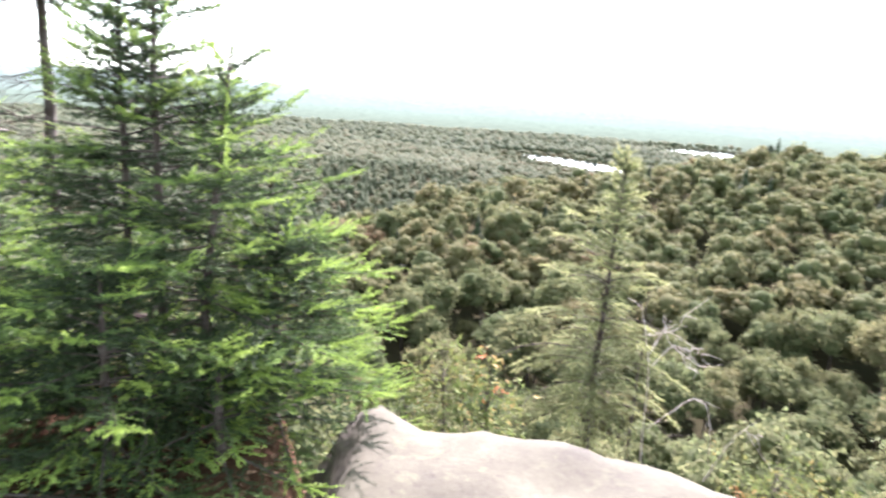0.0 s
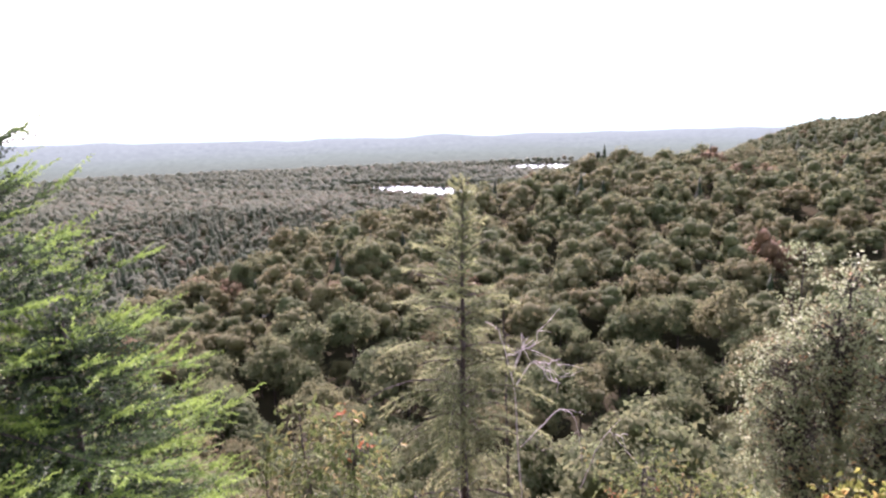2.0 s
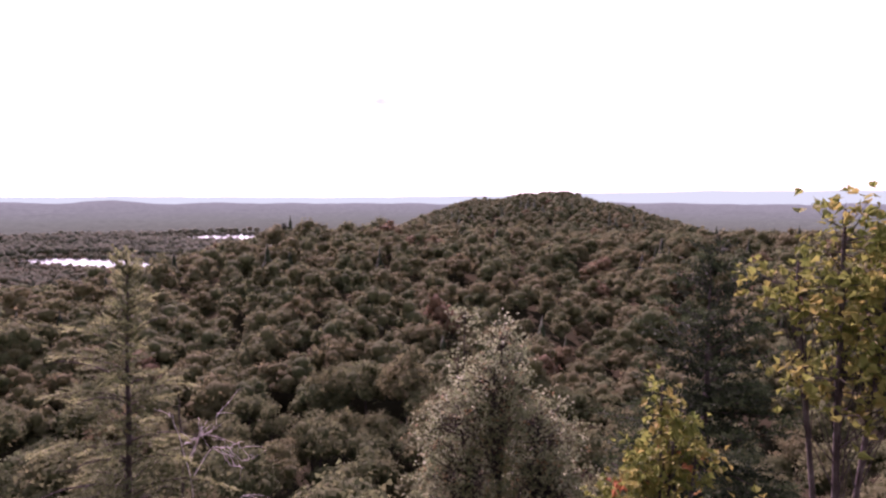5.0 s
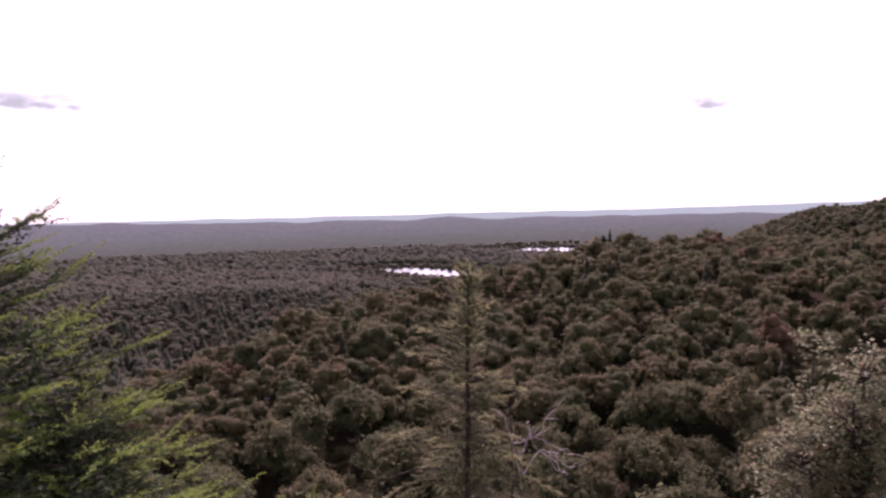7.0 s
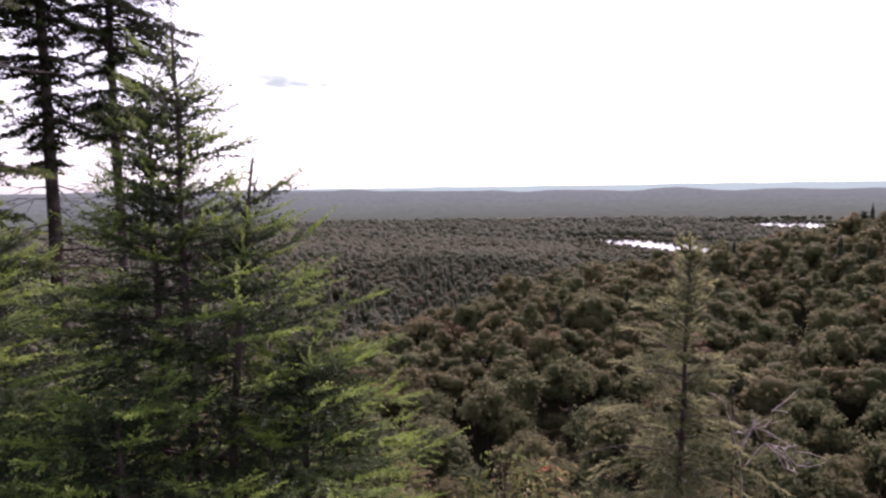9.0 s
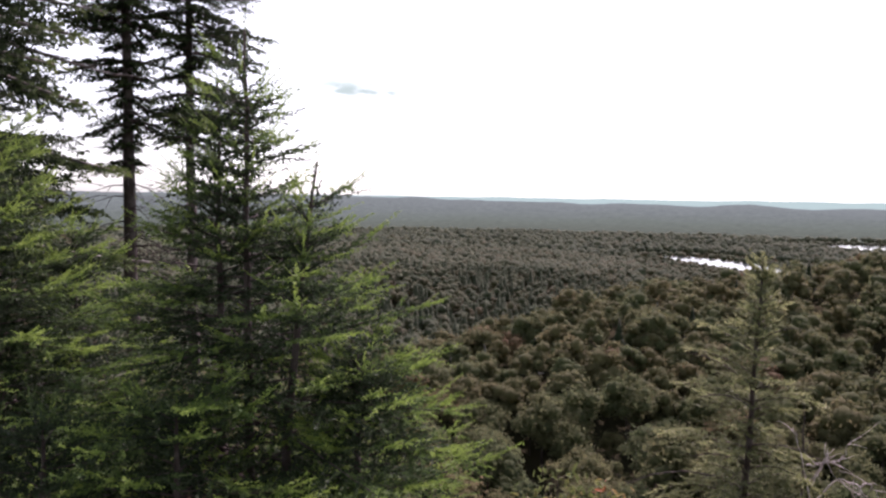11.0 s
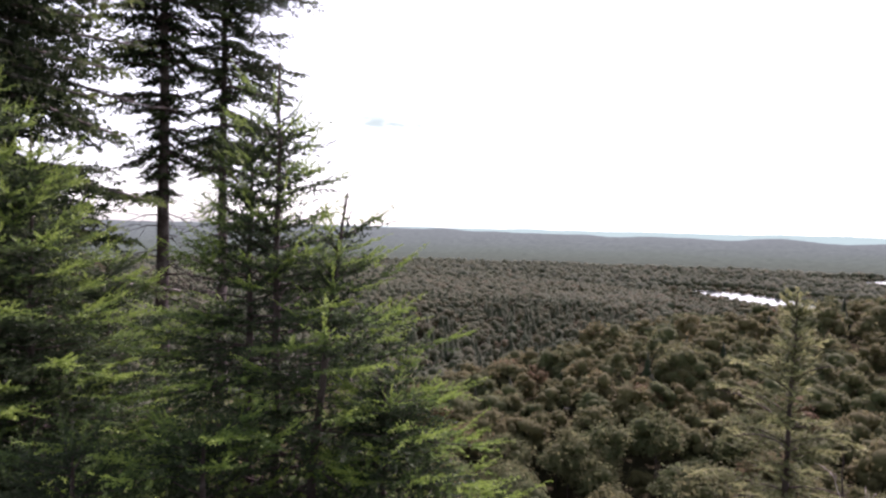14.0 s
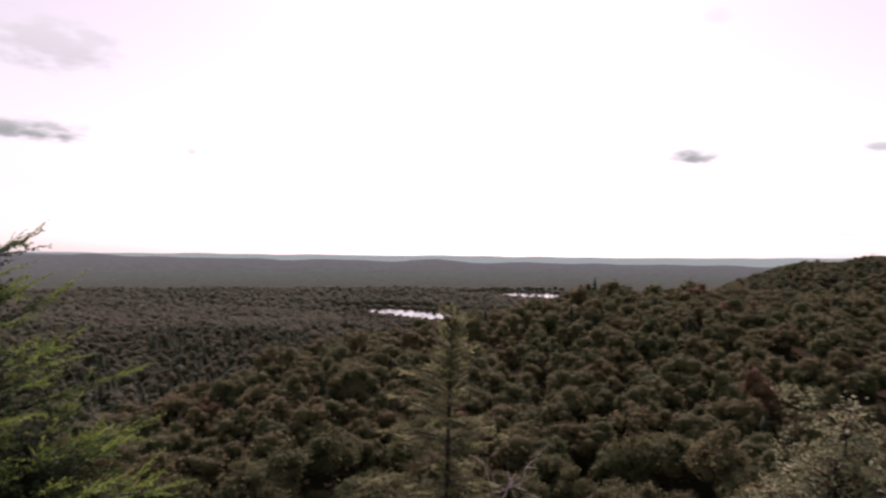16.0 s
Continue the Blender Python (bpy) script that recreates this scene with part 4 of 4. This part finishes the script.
for az, r, tall, wide, seed in ((-46.5, 9.6, 8.0, 1.3, 24), (-53.5, 9.2, 8.5, 1.6, 25), (-62.0, 7.6, 8.0, 1.7, 26), (-57.0, 5.6, 6.5, 1.2, 27)):
    conifer("tall_spruce", "dark spruce standing close among others beside the ledge", stand_at(az, r), tall, wide, seed, lowest=0.16, **BEHIND)

# ---- trees rooted below the edge ----
HEM = stand_at(13.8, 8.0)
conifer("hemlock", "slender hemlock with drooping pale olive branches below the ledge", HEM, 1.02 - HEM[2], 2.0, 30, lean=(0.1, 0.0), profile=([0.5, 2.6, 3.7, 4.4, 5.1, 5.6, 5.9], [1.35, 1.3, 1.0, 0.76, 0.46, 0.24, 0.1]), lowest=0.06, step=0.19, per=6, rise=(48, 6), sag=0.75, lift=-0.08, shoot=0.15, candle=0.2,
        spread=0.4, leader=0.22, kinds=LACY, mat=HEMLOCK_NEEDLES, girth=0.06, swell=0.72, side=(3.14, 0.15), bright=0.95, dead=0.12, bare=0.3, gap=0.22, space=0.8, vary=(0.3, 1.3))
DC = stand_at(61.5, 8.0)
conifer("dark_fir", "dark fir growing below the cliff edge", DC, 0.9 - DC[2], 2.0, 31, lowest=0.1, step=0.34, per=6, rise=(30, -5), sag=0.12, shoot=0.18, leader=0.2, kinds=MEDIUM, mat=DARK_NEEDLES,
        girth=0.08, swell=0.6, bright=0.4)

ASP = stand_at(44.8, 9.0)
z = -ASP[2]
bush("aspen", "young aspen with small grey-green leaves that glint", ASP, [((0.71 * u, -0.7 * u, z + up), half) for u, up, half in
     ((0.0, -0.55, (0.42, 0.42, 0.52)), (-0.1, -1.05, (0.68, 0.6, 0.55)), (-0.55, -1.6, (0.7, 0.6, 0.6)), (0.5, -1.7, (0.7, 0.6, 0.65)), (-0.5, -2.4, (0.75, 0.8, 0.7)), (0.6, -2.6, (0.75, 0.8, 0.8)), (0.0, -3.4, (1.1, 0.9, 0.7)))],
     0.05, 22000, 40, ASPEN_LEAVES, ROUND, tone=(0.2, 0.85), stem=0.03, category="tree", cluster=7)
ASP2 = stand_at(41.4, 10.0)
bush("aspen", "thin aspen sapling behind the larger one", ASP2, [((0.05, 0, 0.0 - ASP2[2] - 0.25), (0.3, 0.24, 0.24)), ((-0.05, 0.05, 0.0 - ASP2[2] - 1.0), (0.2, 0.16, 0.4))], 0.052, 300, 41, ASPEN_LEAVES, ROUND, tone=(0.2, 0.7), stem=0.02, category="tree", cluster=6)
M1 = stand_at(57.6, 5.2)
z = -M1[2]
bush("maple_sapling", "maple sapling turning yellow with a red top", M1, [((0.55 * u, -0.83 * u, z + up), half) for u, up, half in
     ((0.05, 0.12, (0.1, 0.1, 0.16)), (0.15, -0.12, (0.2, 0.2, 0.13)), (0.05, -0.42, (0.3, 0.3, 0.16)), (0.3, -0.4, (0.2, 0.22, 0.12)), (-0.12, -0.78, (0.32, 0.32, 0.22)), (0.3, -0.85, (0.25, 0.25, 0.15)),
      (0.85, -0.88, (0.34, 0.4, 0.14)), (-0.15, -1.25, (0.42, 0.42, 0.3)), (0.4, -1.3, (0.4, 0.4, 0.25)))], 0.062, 5200, 42, MAPLE_LEAVES, MAPLE, tone=(0.05, 0.7), hot=0.02, stem=0.02, category="tree", cluster=9)
M2 = stand_at(71.6, 4.6)
z = 0.1 - M2[2]
bush("maple_sapling", "maple branch with yellow and green autumn leaves at the edge", M2, [((0.0, 0.1, z + 1.2), (0.3, 0.35, 0.28)), ((-0.12, 0.3, z + 0.95), (0.3, 0.3, 0.2)), ((0.1, -0.1, z + 0.75), (0.4, 0.45, 0.3)), ((0.0, 0.1, z + 0.4), (0.35, 0.4, 0.25)), ((0.3, -0.5, z + 0.9), (0.6, 0.6, 0.7))],
     0.066, 3000, 43, MAPLE_LEAVES, MAPLE, tone=(0.1, 0.65), hot=0.006, stem=0.025, category="tree", cluster=6)
M3 = stand_at(47.0, 5.4)
bush("maple_sapling", "low maple sapling with yellow leaves under the ledge", M3, [((0.0, 0.0, -M3[2] - 1.35), (0.38, 0.32, 0.32)), ((0.2, -0.2, -M3[2] - 1.9), (0.5, 0.5, 0.35))], 0.07, 1000, 46, MAPLE_LEAVES, MAPLE, tone=(0.3, 0.85), stem=0.015, category="tree", cluster=6)
SH = stand_at(0.5, 5.0)
z = -SH[2]
bush("edge_shrub", "pale green leafy shrub below the rock edge", SH, [((-0.1, 0.1, z - 0.85), (0.35, 0.3, 0.3)), ((0.3, 0.0, z - 0.95), (0.32, 0.3, 0.25)), ((-0.4, 0.1, z - 1.25), (0.3, 0.3, 0.3)), ((0.1, -0.2, z - 1.35), (0.6, 0.4, 0.35))],
     0.06, 2200, 44, SHRUB_LEAVES, LONG, tone=(0.1, 0.7), stem=0.012, cluster=7)
RED = stand_at(3.9, 5.1)
bush("red_leaved_sapling", "small sapling with reddening leaves among the shrubs", RED, [((0.0, 0.0, -RED[2] - 0.66), (0.1, 0.1, 0.08)), ((0.02, 0, -RED[2] - 0.95), (0.14, 0.12, 0.12))], 0.07, 48, 45, SHRUB_LEAVES, LONG, tone=(0.55, 0.85), hot=0.25, stem=0.008, cluster=6)
for i, (az, r, top, wide) in enumerate([(30.0, 7.2, -2.0, 0.7), (34.0, 6.6, -1.9, 0.8), (39.0, 6.5, -2.0, 0.8), (49.0, 6.6, -1.85, 0.7), (24.0, 6.0, -2.3, 0.7), (9.0, 5.2, -1.5, 0.5), (15.0, 5.2, -1.8, 0.6), (66.0, 5.0, -0.75, 0.6), (-8.0, 4.6, -1.1, 0.4)]):
    at = stand_at(az, r)
    h = max(0.5, top - at[2])
    bush("edge_shrub", "olive and brown leafy shrub on the slope below the edge", at, [((0, 0, h - 0.3), (wide, wide * 0.8, 0.35)), ((0.2, 0.1, h - 0.75), (wide, wide, 0.4))], 0.065, 900, 60 + i, SHRUB_LEAVES, LONG,
         tone=(0.1, 0.72), hot=0.015, stem=0.012, cluster=7)

# ---- dead wood beside the hemlock ----
def snag(name, label, lines, seed, mat=DEAD_WOOD, thick=0.009):
    """A dead tree: crooked tapering limbs with a few bent side twigs."""
    g = np.random.default_rng(seed)
    base = np.array(lines[0][0])
    t = thing(name, base, label, "dead tree")
    for j, line in enumerate(lines):
        ends = np.array(line, float) - base
        s = np.linspace(0, len(ends) - 1, 4 * len(ends))
        pts = np.stack([np.interp(s, np.arange(len(ends)), ends[:, a]) for a in range(3)], 1)
        pts[1:] += g.normal(0, 0.009, pts[1:].shape)
        rad = thick * 1.5 if j == 0 else thick
        heap = Heap().add(*tube(pts, np.linspace(rad, 0.003, len(pts)), 6))
        for _ in range(5 if j else 2):
            i = g.integers(len(pts) // 3, len(pts))
            d = pts[i] - pts[i - 1]
            d = d / np.linalg.norm(d) + g.normal(0, 0.6, 3)
            q, twig = pts[i].copy(), [pts[i].copy()]
            for _ in range(4):
                q = q + d * g.uniform(0.02, 0.06)
                d = d + g.normal(0, 0.3, 3)
                twig.append(q.copy())
            heap.add(*tube(twig, np.linspace(0.005, 0.0015, 5), 4))
        part("trunk" if j == 0 else "branch", heap.mesh("branch", mat, True), t)


def at3(az, el, r):
    return tuple(bearing(az, el) * (r / math.cos(radians(el))) + Vector((0, 0, 1.6)))


snag("dead_tree", "bare silver-grey dead branches beside the hemlock",
     [[stand_at(20.0, 8.2), at3(19.2, -30, 8.2), at3(18.6, -22, 8.2), at3(17.7, -18.5, 8.2), at3(17.2, -17, 8.2)],
      [at3(18.6, -21, 8.2), at3(19.3, -19.2, 8.2), at3(20.4, -18.9, 8.2), at3(21.1, -17.3, 8.1)],
      [at3(18.2, -19.6, 8.2), at3(19.0, -19.3, 8.2), at3(19.9, -19.0, 8.2), at3(20.6, -19.2, 8.2)],
      [at3(18.5, -20.6, 8.2), at3(19.0, -20.2, 8.2), at3(19.3, -19.4, 8.2), at3(19.5, -18.8, 8.2)],
      [at3(18.9, -22, 8.2), at3(20.4, -20, 8.2), at3(21.7, -20.3, 8.2), at3(22.8, -21.5, 8.2), at3(23.5, -21, 8.2)],
      [at3(20.4, -20, 8.2), at3(21.2, -20.7, 8.2), at3(21.8, -21.6, 8.2), at3(22.9, -21.9, 8.2)],
      [at3(21.7, -20.3, 8.2), at3(22.3, -20.0, 8.2), at3(22.9, -20.6, 8.2)],
      [at3(19.2, -27, 8.2), at3(22.5, -24, 8.2), at3(23.6, -24, 8.2), at3(24.4, -25.5, 8.2), at3(24.6, -28, 8.2)],
      [at3(24.5, -30, 7.6), at3(26.2, -26.5, 7.6), at3(27, -25.4, 7.6), at3(28.0, -25.8, 7.6), at3(28.6, -27.0, 7.6)]], 70)
snag("broken_stem", "thin dark broken stem standing behind the hemlock", [[stand_at(18.0, 9.6), at3(18.0, -25, 9.6), at3(17.9, -18, 9.6), at3(17.7, -14.2, 9.6)]], 71, BARK, 0.02)

# ---- fallen leaves and needles on the soil under the spruces ----
g = np.random.default_rng(90)
n = 1500
x, y = g.uniform(-2.4, -0.35, n), g.uniform(0.9, 3.4, n)
keep = (x < -0.5 - 0.25 * g.random(n)) | (g.random(n) < 0.12)
x, y = x[keep], y[keep]
z = land(x, y) + 0.012 + np.where(x > -0.75, 0.03, 0)
litter = Heap()
scatter(litter, OVATE + LONG, g, np.stack([x, y, z], 1), np.stack([g.normal(0, 1, len(x)), g.normal(0, 1, len(x)), g.normal(0, 0.15, len(x))], 1), g.uniform(0.025, 0.06, len(x)), g.uniform(0, 0.8, len(x)), np.tile((0, 0, 1.0), (len(x), 1)))
tagged(new("leaf_litter", litter.mesh("leaf_litter", LITTER)), "dry brown fallen leaves on the soil", "leaf litter", kind="stuff")
